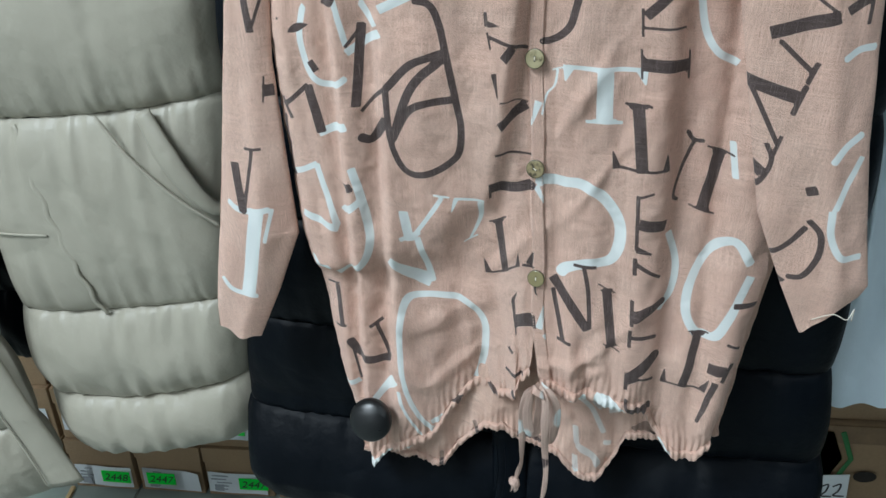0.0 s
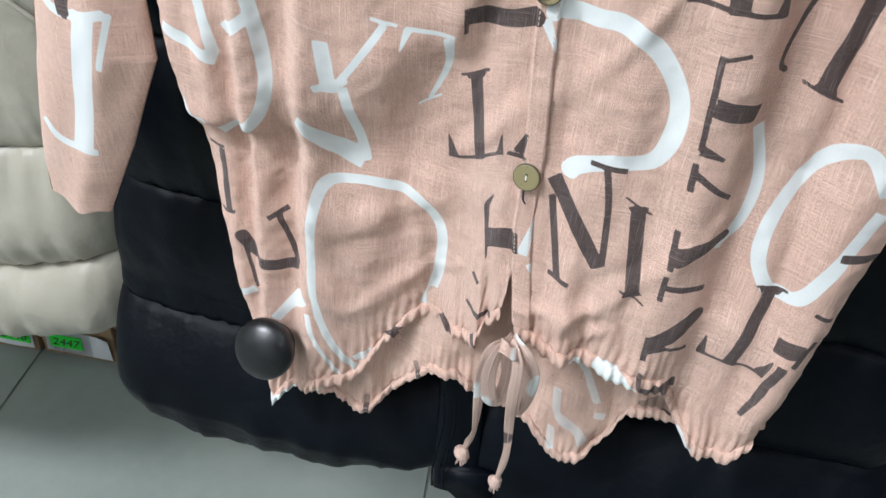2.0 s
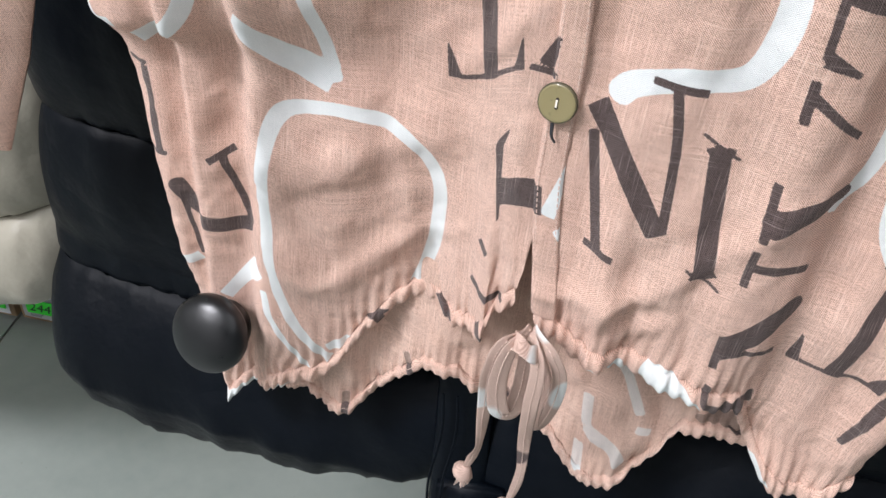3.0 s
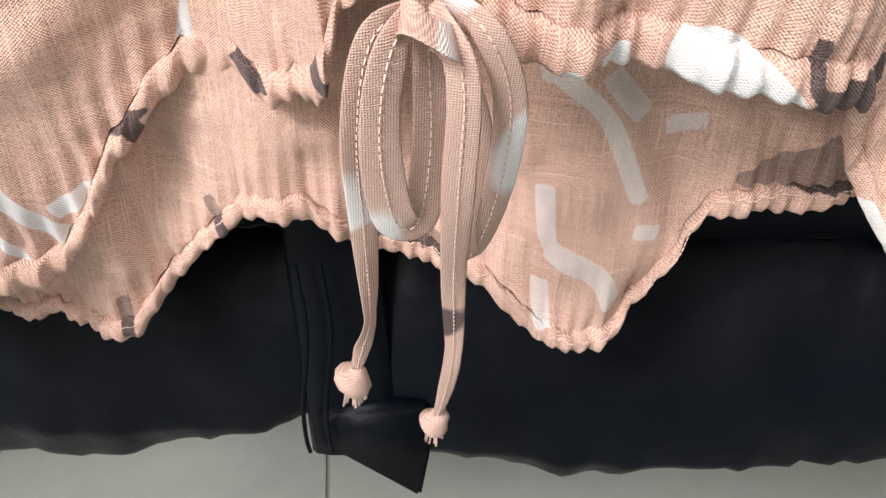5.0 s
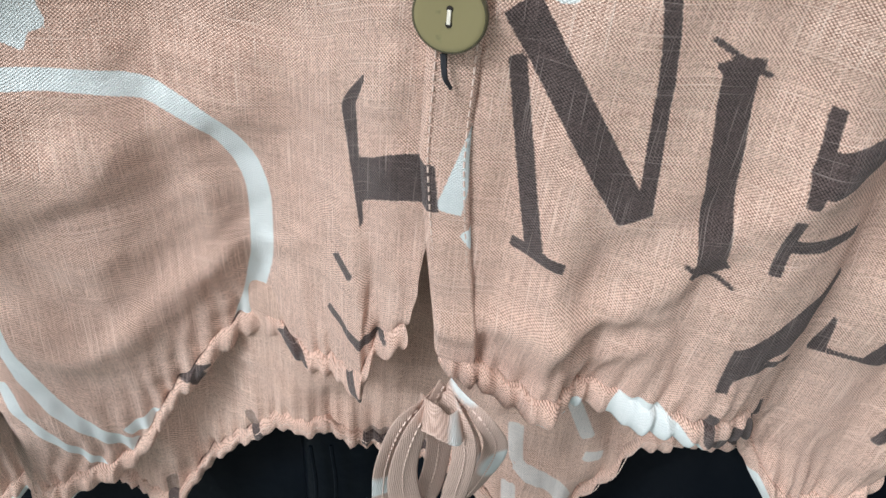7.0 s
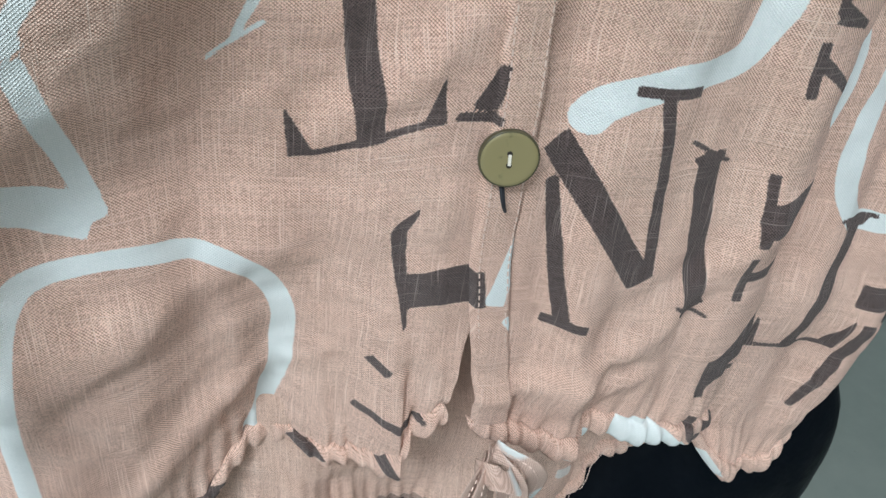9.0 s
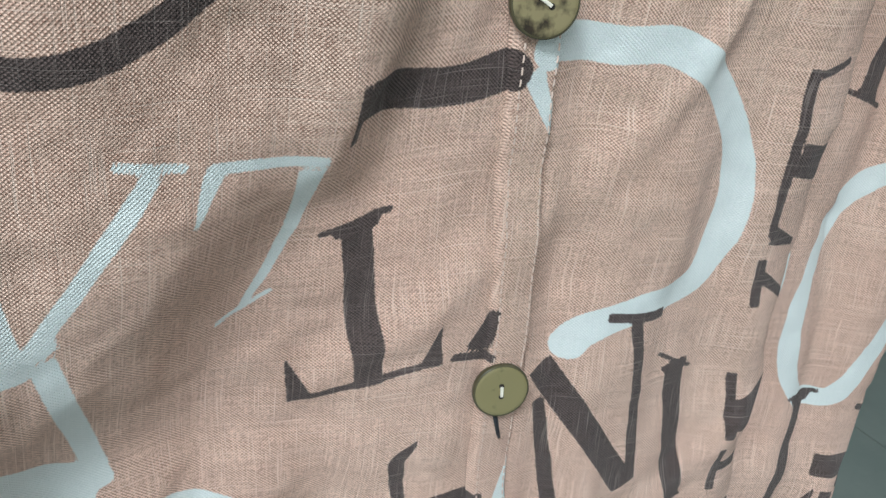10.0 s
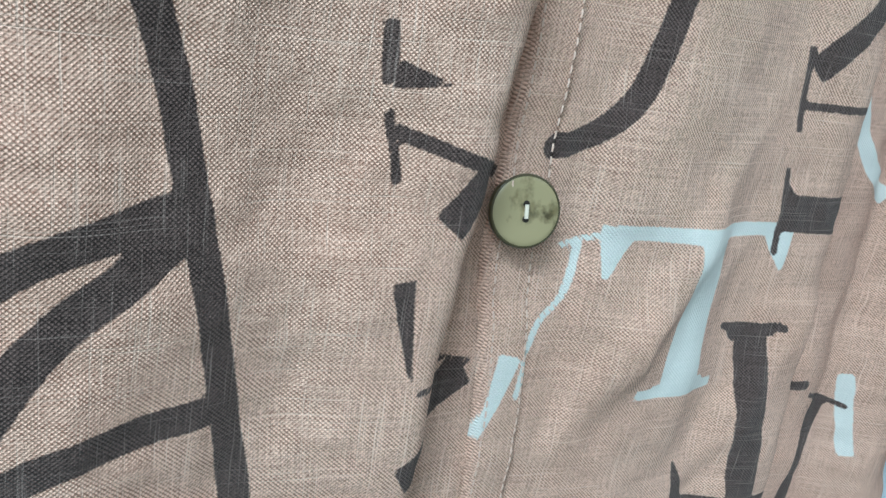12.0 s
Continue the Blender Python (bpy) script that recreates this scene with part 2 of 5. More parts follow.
def sheet(name, P, material, parent, label="", cloth=None, marks=None, wrap=False, ob_kind=None):
    """One mesh from a grid of places, rows by columns; marks: the print on it, as signed distances in millimetres."""
    rows, cols = P.shape[:2]
    mesh = bpy.data.meshes.new(name)
    idx = np.arange(rows * cols).reshape(rows, cols)
    if wrap:
        idx = np.hstack([idx, idx[:, :1]])
    quads = np.stack([idx[:-1, :-1], idx[1:, :-1], idx[1:, 1:], idx[:-1, 1:]], -1).reshape(-1, 4)
    mesh.from_pydata(P.reshape(-1, 3), [], quads)
    mesh.materials.append(material)
    mesh.shade_smooth()
    if marks is not None:
        C = (P if cloth is None else cloth).reshape(-1, 3)
        mesh.attributes.new("cloth", "FLOAT_VECTOR", "POINT").data.foreach_set("vector", C.astype(np.float32).ravel())
        for key, tint in (("dark", DARK), ("pale", PALE)):
            field = distances(C[:, 0], C[:, 2], [m for m in marks if m[0] == tint])
            mesh.attributes.new(key, "FLOAT", "POINT").data.foreach_set("value", field.astype(np.float32))
    ob = new(name, mesh)
    if parent is not None:
        under(ob, parent)
    return tagged(ob, label)


# ---- print ----
DARK, PALE = 0, 1
MARKS = []


def stroke(tint, width, *points, end=None):
    """A brush stroke of the print, which may taper, through places of the cloth."""
    line = smooth_line(np.array(points, float), 7 if len(points) > 2 else 1)
    ends = np.linspace(width, width if end is None else end, len(line))
    MARKS.append((tint, line, ends))


def letter(which, tint, base_left, base_right, top_left, stem=0.25):
    """A serif letter in a slanted box."""
    o, u, v = (np.array(c, float) for c in (base_left, base_right, top_left))
    u, v = u - o, v - o
    wide = np.linalg.norm(u)

    def bar(width, a, b, end=None):
        stroke(tint, width * wide, tuple(o + a[0] * u + a[1] * v), tuple(o + b[0] * u + b[1] * v), end=None if end is None else end * wide)

    if which == "T":
        bar(stem * 0.85, (0.5, 1.0), (0.5, 0.0))
        bar(0.06, (0.02, 0.97), (0.98, 0.97))
        for s in (0, 1):
            bar(0.16, (0.05 + 0.9 * s, 0.99), (0.0 + 1.0 * s, 0.72), 0.02)
        bar(0.05, (0.26, 0.01), (0.74, 0.01))
        bar(stem * 1.15, (0.5, 0.07), (0.5, 0.0), stem * 1.5)
    else:
        bar(stem, (0.5, 0.0), (0.5, 1.0))
        for h in (0.0, 1.0):
            bar(0.075, (0.0, h), (1.0, h))
        bar(stem, (0.5, 0.06), (0.5, 0.01), stem * 1.5)
        bar(stem, (0.5, 0.94), (0.5, 0.99), stem * 1.5)


def distances(x, z, marks):
    """Signed distance to the nearest stroke in millimetres, cut off at 4."""
    field = np.full(len(x), 0.004)
    for _, line, width in marks:
        pad = 0.005 + width.max()
        near = np.flatnonzero((x > line[:, 0].min() - pad) & (x < line[:, 0].max() + pad) & (z > line[:, 1].min() - pad) & (z < line[:, 1].max() + pad))
        if not len(near):
            continue
        px, pz, best = x[near], z[near], field[near]
        for k in range(len(line) - 1):
            a, d = line[k], line[k + 1] - line[k]
            length = max(np.hypot(*d), 1e-6)
            along = ((px - a[0]) * d[0] + (pz - a[1]) * d[1]) / length
            off = np.abs((px - a[0]) * d[1] - (pz - a[1]) * d[0]) / length
            half = (width[k] + (width[k + 1] - width[k]) * np.clip(along / length, 0, 1)) / 2
            if len(line) > 2:
                first, last = k == 0, k == len(line) - 2
                over = np.maximum(0, np.maximum(-1 if first else -along, -1 if last else along - length))
                value = np.hypot(off, over) - half
                if first:
                    value = np.maximum(value, -along)
                if last:
                    value = np.maximum(value, along - length)
            else:
                value = np.maximum(off - half, np.maximum(-along, along - length))
            best = np.minimum(best, value)
        field[near] = best
    return field * 1000.0


# ---- setting ----
# Unseen room shell, added to close the space and bounce the lamps' light.
tagged(part("wall_north", block((-3.2, 1.10, 0), (3.2, 1.22, 2.7)), WALLS), "added plain wall, unseen, grey to hold down bounced light", "wall", kind="structure")
tagged(part("wall_south", block((-3.2, -3.62, 0), (3.2, -3.5, 2.7)), WALLS), "added plain wall, unseen, grey to hold down bounced light", "wall", kind="structure")
tagged(part("wall_west", block((-3.32, -3.5, 0), (-3.2, 1.10, 2.7)), WALLS), "added plain wall, unseen, grey to hold down bounced light", "wall", kind="structure")
tagged(part("wall_east", block((3.2, -3.5, 0), (3.32, 1.10, 2.7)), WALLS), "added plain wall, unseen, grey to hold down bounced light", "wall", kind="structure")
tagged(part("ceiling", block((-3.2, -3.5, 2.7), (3.2, 1.10, 2.8)), CEILING), "plain white painted ceiling", "ceiling", kind="structure")

def print_right_front():
    letter("T", PALE, (0.019, 0.8757), (0.0727, 0.8753), (0.0165, 0.9151))
    stroke(PALE, 0.0016, (0.0121, 0.9113), (0.0105, 0.8997), (0.0055, 0.8928), (0.0028, 0.8776))
    stroke(PALE, 0.0013, (0.008, 0.9099), (0.0159, 0.9134))
    stroke(PALE, 0.0056, (0.0001, 0.8876), (-0.0045, 0.8688), end=0.0011)
    stroke(DARK, 0.0049, (0.0001, 0.9299), (0.0064, 0.9309), (0.0135, 0.9353), (0.0186, 0.9418), (0.0207, 0.9505), (0.0228, 0.961), (0.0242, 0.97))
    letter("T", DARK, (0.0869, 0.8893), (0.0487, 0.8901), (0.0941, 0.84))
    letter("I", DARK, (0.0659, 0.9279), (0.0681, 0.9072), (0.0983, 0.9267), stem=0.42)
    stroke(DARK, 0.0068, (0.0665, 0.949), (0.0882, 0.9727))
    stroke(DARK, 0.0018, (0.0656, 0.9416), (0.0939, 0.942))
    stroke(DARK, 0.0018, (0.0638, 0.9543), (0.0658, 0.9358))
    letter("I", DARK, (0.1131, 0.8105), (0.1329, 0.804), (0.1196, 0.8579), stem=0.42)
    stroke(DARK, 0.0025, (0.1116, 0.8623), (0.1044, 0.8378), (0.1008, 0.8195), (0.1052, 0.8145))
    stroke(DARK, 0.0031, (0.1056, 0.8677), (0.1102, 0.8617), (0.1172, 0.8616))
    stroke(DARK, 0.0027, (0.0743, 0.8229), (0.0772, 0.7789))
    stroke(DARK, 0.0089, (0.077, 0.8005), (0.0978, 0.7968))
    stroke(DARK, 0.0021, (0.0753, 0.8213), (0.0856, 0.8248))
    stroke(DARK, 0.0053, (0.0775, 0.7794), (0.0889, 0.7753), end=0.0018)
    stroke(DARK, 0.0032, (0.0771, 0.7724), (0.0777, 0.7585))
    stroke(DARK, 0.0036, (0.0776, 0.7675), (0.0852, 0.7629), (0.0982, 0.7537), end=0.0022)
    stroke(DARK, 0.0029, (0.0782, 0.7368), (0.079, 0.7165))
    stroke(DARK, 0.0090, (0.0797, 0.7233), (0.0915, 0.7284), (0.1032, 0.7311), end=0.0075)
    stroke(DARK, 0.0029, (0.0786, 0.713), (0.0791, 0.6966))
    stroke(DARK, 0.0034, (0.0791, 0.7054), (0.0885, 0.7041), (0.1006, 0.7026))
    stroke(DARK, 0.0031, (0.0795, 0.6736), (0.08, 0.6571))
    stroke(DARK, 0.0105, (0.0817, 0.6688), (0.0925, 0.6771), (0.1014, 0.6862), end=0.0099)
    stroke(DARK, 0.0025, (0.0804, 0.6634), (0.09, 0.6657), (0.1025, 0.6624))
    stroke(DARK, 0.0026, (0.0812, 0.6487), (0.0833, 0.6382), (0.1006, 0.6362))
    stroke(PALE, 0.0081, (0.0042, 0.8262), (0.0079, 0.8278), (0.022, 0.8269), (0.0337, 0.8276), (0.05, 0.8182), (0.0627, 0.8006), (0.0649, 0.7824), (0.0594, 0.7672), (0.0407, 0.763), (0.0283, 0.7579), (0.0235, 0.7524))
    stroke(DARK, 0.0074, (0.0178, 0.7478), (0.0468, 0.7065))
    stroke(DARK, 0.0035, (0.0185, 0.7379), (0.0284, 0.6932))
    stroke(DARK, 0.0032, (0.0239, 0.6932), (0.0347, 0.6922))
    stroke(DARK, 0.0033, (0.0403, 0.7606), (0.0450, 0.7400), (0.0482, 0.7080))
    stroke(DARK, 0.0027, (0.0325, 0.761), (0.0499, 0.76))
    letter("I", DARK, (0.059, 0.6977), (0.073, 0.6903), (0.0518, 0.7468), stem=0.45)
    stroke(DARK, 0.0072, (0.0833, 0.6342), (0.103, 0.6363))
    stroke(PALE, 0.0069, (0.1614, 0.7703), (0.1512, 0.7855), (0.1424, 0.7853), (0.1314, 0.7724), (0.1218, 0.7465), (0.1212, 0.7234), (0.129, 0.7082), (0.1365, 0.7055), (0.1448, 0.7068), (0.1515, 0.7232), (0.1633, 0.7603))
    stroke(PALE, 0.0054, (0.1007, 0.7899), (0.1096, 0.7636), (0.1082, 0.739), (0.1006, 0.7239))
    letter("T", DARK, (0.1489, 0.7073), (0.1164, 0.7082), (0.142, 0.6549))
    stroke(DARK, 0.0087, (0.1424, 0.679), (0.1559, 0.6782))
    stroke(DARK, 0.0039, (0.1604, 0.6847), (0.1534, 0.669))
    stroke(DARK, 0.0052, (0.1486, 0.6687), (0.1409, 0.6232), end=0.0021)
    stroke(DARK, 0.0044, (0.1539, 0.7355), (0.1744, 0.7349))
    stroke(DARK, 0.0023, (0.1537, 0.7018), (0.1647, 0.6969))
    stroke(PALE, 0.005, (0.1015, 0.9618), (0.1071, 0.9401), (0.1163, 0.9256), (0.132, 0.917))
    stroke(PALE, 0.004, (0.1365, 0.8624), (0.1416, 0.8356))


def print_left_front():
    stroke(DARK, 0.005, (-0.0874, 0.9571), (-0.0765, 0.9540), (-0.0706, 0.9410), (-0.0675, 0.9269), (-0.0635, 0.9079), (-0.0595, 0.8877), (-0.0565, 0.8695), (-0.0580, 0.8520), (-0.0635, 0.8430), (-0.0735, 0.8355), (-0.0860, 0.8315), (-0.0950, 0.8320), (-0.1020, 0.8400), (-0.1069, 0.8548), (-0.1085, 0.8740), (-0.1090, 0.8926))
    stroke(DARK, 0.0056, (-0.109, 0.8926), (-0.0899, 0.9135), (-0.0665, 0.9225))
    stroke(DARK, 0.0062, (-0.105, 0.8561), (-0.0901, 0.8970), (-0.0665, 0.9200))
    stroke(DARK, 0.0056, (-0.1069, 0.853), (-0.0902, 0.8815), (-0.0620, 0.8890))
    stroke(PALE, 0.0033, (-0.0725, 0.8137), (-0.0921, 0.7826))
    stroke(PALE, 0.0018, (-0.0785, 0.816), (-0.0668, 0.8142))
    stroke(PALE, 0.0068, (-0.1, 0.7997), (-0.0957, 0.7764))
    stroke(PALE, 0.0022, (-0.0638, 0.8137), (-0.0429, 0.813))
    stroke(PALE, 0.0037, (-0.0625, 0.8135), (-0.0661, 0.8027), end=0.0007)
    stroke(PALE, 0.0047, (-0.0455, 0.8111), (-0.046, 0.7958), (-0.0534, 0.7755), end=0.0016)
    stroke(PALE, 0.0011, (-0.0587, 0.7706), (-0.0478, 0.7794))
    stroke(PALE, 0.0123, (-0.1129, 0.7478), (-0.0818, 0.7358))
    stroke(PALE, 0.0046, (-0.0908, 0.7802), (-0.081, 0.7347))
    stroke(PALE, 0.0034, (-0.103, 0.7754), (-0.0885, 0.7844))
    letter("T", DARK, (-0.016, 0.7975), (-0.0485, 0.7909), (-0.0098, 0.7524), stem=0.24)
    stroke(DARK, 0.0057, (-0.001, 0.7558), (0.0022, 0.7676), end=0.0011)
    stroke(DARK, 0.0024, (-0.0068, 0.7542), (0.0033, 0.7537))
    stroke(DARK, 0.0122, (-0.0128, 0.7024), (0.0064, 0.7054))
    stroke(DARK, 0.0049, (-0.017, 0.7228), (-0.0121, 0.7293), end=0.001)
    stroke(DARK, 0.0049, (-0.0172, 0.7239), (-0.0121, 0.6893), end=0.0015)
    stroke(DARK, 0.0082, (-0.0376, 0.8238), (-0.0158, 0.8197), (-0.0009, 0.8226))
    stroke(DARK, 0.002, (-0.0381, 0.8276), (-0.0381, 0.8148))
    stroke(DARK, 0.0019, (-0.0329, 0.8499), (-0.003, 0.8459))
    stroke(DARK, 0.007, (-0.0288, 0.8705), (-0.0077, 0.8839))
    stroke(DARK, 0.0014, (-0.0284, 0.8888), (-0.0069, 0.8859))
    stroke(DARK, 0.0025, (-0.0402, 0.9503), (-0.0391, 0.9408))
    stroke(DARK, 0.0045, (-0.0385, 0.9425), (-0.0299, 0.9413), end=0.0005)
    stroke(DARK, 0.0015, (-0.0386, 0.9371), (-0.0359, 0.9252))
    stroke(DARK, 0.0025, (-0.0373, 0.9338), (-0.0088, 0.9244))
    stroke(DARK, 0.0067, (-0.0265, 0.9182), (-0.0198, 0.9267))
    stroke(DARK, 0.0041, (-0.0334, 0.9093), (-0.0298, 0.891), end=0.0006)
    stroke(PALE, 0.0061, (0.0092, 0.6998), (0.0136, 0.7238), end=0.0018)
    stroke(PALE, 0.0069, (0.0151, 0.6959), (0.0276, 0.6754), end=0.0023)
    stroke(PALE, 0.0048, (0.0013, 0.8224), (0.0089, 0.8081), end=0.0019)
    stroke(PALE, 0.0055, (-0.0788, 0.5789), (-0.0997, 0.604), (-0.1058, 0.6250), (-0.1080, 0.6550), (-0.1060, 0.6900), (-0.1000, 0.7140), (-0.0879, 0.7227), (-0.0749, 0.7235), (-0.0613, 0.7193), (-0.0509, 0.7115), (-0.0433, 0.6962), (-0.0421, 0.679), (-0.0435, 0.6549), (-0.0498, 0.6269), (-0.0614, 0.6039), (-0.0838, 0.5924))
    stroke(DARK, 0.0031, (-0.0247, 0.6568), (-0.0147, 0.6552), (-0.0013, 0.6487))
    stroke(DARK, 0.0031, (-0.0221, 0.6794), (-0.0168, 0.6747))
    stroke(DARK, 0.0069, (-0.0721, 0.5879), (-0.0526, 0.5976), end=0.0018)
    stroke(DARK, 0.0081, (-0.1543, 0.6518), (-0.1452, 0.6385), (-0.1339, 0.6354), (-0.1193, 0.636))
    stroke(DARK, 0.0034, (-0.1283, 0.6741), (-0.1181, 0.6381))
    stroke(DARK, 0.0033, (-0.1345, 0.671), (-0.1225, 0.6788))
    stroke(DARK, 0.0046, (-0.1623, 0.7068), (-0.1603, 0.6656))
    stroke(DARK, 0.0022, (-0.1724, 0.7057), (-0.1599, 0.7093))
    stroke(DARK, 0.0023, (-0.168, 0.6626), (-0.1561, 0.6661))
    stroke(PALE, 0.0054, (-0.1797, 0.7382), (-0.1735, 0.7295), (-0.1643, 0.7321))
    stroke(PALE, 0.0065, (-0.159, 0.7235), (-0.1355, 0.741), (-0.1277, 0.7619), (-0.1289, 0.782), (-0.1336, 0.808), (-0.1387, 0.8275))
    stroke(PALE, 0.0059, (-0.1488, 0.787), (-0.13, 0.8022))
    stroke(PALE, 0.0067, (-0.1826, 0.7816), (-0.1533, 0.7708))
    stroke(PALE, 0.0051, (-0.1673, 0.8264), (-0.1539, 0.7736))
    stroke(PALE, 0.0049, (-0.1957, 0.811), (-0.1664, 0.8265))
    stroke(PALE, 0.006, (-0.1696, 0.5925), (-0.1472, 0.6068))
    stroke(DARK, 0.0024, (-0.1522, 0.6454), (-0.146, 0.6084))
    stroke(PALE, 0.007, (-0.1334, 0.5907), (-0.1136, 0.6172))
    stroke(PALE, 0.0036, (-0.1108, 0.6089), (-0.1058, 0.5929), (-0.0906, 0.5712))
    stroke(DARK, 0.0059, (-0.189, 0.9345), (-0.1753, 0.9305), (-0.1575, 0.9432), (-0.1425, 0.9553))
    stroke(PALE, 0.0049, (-0.166, 0.9508), (-0.1713, 0.9269), (-0.1672, 0.9023), (-0.1595, 0.8922), (-0.1489, 0.8907), (-0.1383, 0.8969))
    stroke(DARK, 0.0075, (-0.1685, 0.8894), (-0.1604, 0.8528))
    stroke(DARK, 0.0036, (-0.1904, 0.8705), (-0.1685, 0.8894))
    stroke(DARK, 0.0038, (-0.1909, 0.8769), (-0.1834, 0.8618))
    stroke(DARK, 0.0053, (-0.1654, 0.9075), (-0.1609, 0.9002))
    stroke(PALE, 0.0064, (-0.1627, 0.8527), (-0.14, 0.861))
    stroke(DARK, 0.008, (-0.1961, 0.8278), (-0.189, 0.811))
    stroke(DARK, 0.003, (-0.1903, 0.8626), (-0.1889, 0.812))
    stroke(DARK, 0.0069, (-0.1253, 0.9365), (-0.1292, 0.9041), (-0.1323, 0.8754))
    stroke(DARK, 0.0025, (-0.1376, 0.9196), (-0.1233, 0.9365))
    stroke(DARK, 0.0026, (-0.1288, 0.8712), (-0.1048, 0.8988))
    stroke(DARK, 0.0064, (-0.1301, 0.8524), (-0.1208, 0.8507), (-0.1098, 0.8691))
    stroke(DARK, 0.0068, (-0.1456, 0.8086), (-0.1388, 0.8124))
    stroke(PALE, 0.0058, (-0.1371, 0.9154), (-0.112, 0.9315))
    stroke(PALE, 0.0049, (-0.1262, 0.9523), (-0.1156, 0.9351))
    stroke(PALE, 0.0063, (-0.1119, 0.9479), (-0.0884, 0.9608))
    stroke(PALE, 0.0043, (-0.1444, 0.9553), (-0.1367, 0.9207))


def print_left_sleeve():
    stroke(DARK, 0.0061, (-0.2121, 0.955), (-0.2095, 0.9253))
    stroke(DARK, 0.0022, (-0.1991, 0.9498), (-0.2095, 0.9253))
    stroke(DARK, 0.009, (-0.2052, 0.8814), (-0.197, 0.882))
    stroke(DARK, 0.0014, (-0.2033, 0.8932), (-0.2059, 0.8721))
    stroke(DARK, 0.0073, (-0.236, 0.8211), (-0.2324, 0.7792))
    stroke(DARK, 0.0031, (-0.219, 0.8333), (-0.2321, 0.7777))
    stroke(DARK, 0.0024, (-0.2261, 0.834), (-0.2108, 0.8356))
    stroke(PALE, 0.0052, (-0.2463, 0.7862), (-0.2332, 0.7806), (-0.2091, 0.7846))
    stroke(PALE, 0.0126, (-0.22, 0.7833), (-0.2387, 0.6996))
    stroke(PALE, 0.0046, (-0.2617, 0.712), (-0.2517, 0.7005), (-0.2301, 0.6976))
    stroke(PALE, 0.0032, (-0.2072, 0.7849), (-0.2167, 0.7536))


def print_right_sleeve():
    stroke(DARK, 0.0082, (0.1351, 0.9495), (0.1701, 0.9622))
    stroke(DARK, 0.003, (0.1411, 0.9455), (0.1617, 0.928))
    stroke(DARK, 0.003, (0.1642, 0.9341), (0.1607, 0.9199))
    stroke(DARK, 0.0019, (0.1554, 0.9727), (0.17, 0.9629))
    stroke(DARK, 0.0082, (0.1264, 0.9189), (0.1603, 0.9102))
    stroke(DARK, 0.0035, (0.1608, 0.9192), (0.1559, 0.8996))
    stroke(DARK, 0.0029, (0.1301, 0.9167), (0.1514, 0.8788))
    stroke(DARK, 0.0025, (0.1529, 0.8851), (0.1501, 0.8709))
    stroke(DARK, 0.0074, (0.1313, 0.8678), (0.1466, 0.8575))
    stroke(DARK, 0.003, (0.1453, 0.879), (0.15, 0.8678), (0.146, 0.8514), (0.1386, 0.8374))
    stroke(DARK, 0.0039, (0.1792, 0.8288), (0.1878, 0.8195), (0.1895, 0.8025), (0.1838, 0.7862), (0.1749, 0.7826))
    stroke(DARK, 0.0081, (0.1537, 0.7839), (0.1733, 0.7756))
    stroke(DARK, 0.0039, (0.1544, 0.7908), (0.1709, 0.8086), (0.1792, 0.8234))
    stroke(DARK, 0.0066, (0.1737, 0.8486), (0.1799, 0.8513))
    stroke(PALE, 0.0049, (0.1841, 0.8714), (0.1901, 0.8816), (0.1992, 0.8907))
    stroke(PALE, 0.0043, (0.1924, 0.8387), (0.1968, 0.8573), (0.2026, 0.8753))
    stroke(PALE, 0.0046, (0.1908, 0.8385), (0.1935, 0.8202), (0.2029, 0.8045), (0.2172, 0.8044))
    stroke(PALE, 0.0045, (0.1779, 0.9368), (0.1863, 0.9428), (0.1956, 0.9441))
    stroke(DARK, 0.0061, (0.174, 0.965), (0.1867, 0.9743))
    stroke(DARK, 0.0025, (0.187, 0.9743), (0.1876, 0.9574))


def print_back():
    stroke(PALE, 0.009, (0.047, 0.621), (0.049, 0.611))
    stroke(PALE, 0.005, (0.049, 0.612), (0.061, 0.603), (0.073, 0.579))
    stroke(PALE, 0.006, (0.060, 0.615), (0.070, 0.604))
    stroke(PALE, 0.005, (0.048, 0.582), (0.050, 0.565))
    stroke(PALE, 0.006, (0.050, 0.563), (0.064, 0.557), (0.070, 0.546))
    stroke(PALE, 0.005, (0.073, 0.570), (0.080, 0.569))
    stroke(PALE, 0.005, (0.076, 0.601), (0.086, 0.603))
    stroke(PALE, 0.005, (0.049, 0.553), (0.050, 0.540))
    stroke(DARK, 0.004, (0.096, 0.588), (0.128, 0.596), end=0.018)
    stroke(DARK, 0.005, (-0.003, 0.560), (0.026, 0.552))
    stroke(DARK, 0.004, (-0.043, 0.566), (-0.038, 0.552))
    stroke(DARK, 0.004, (-0.073, 0.530), (-0.073, 0.515))
    stroke(DARK, 0.0012, (-0.060, 0.600), (-0.040, 0.610))
    stroke(DARK, 0.0012, (-0.058, 0.590), (-0.044, 0.604))


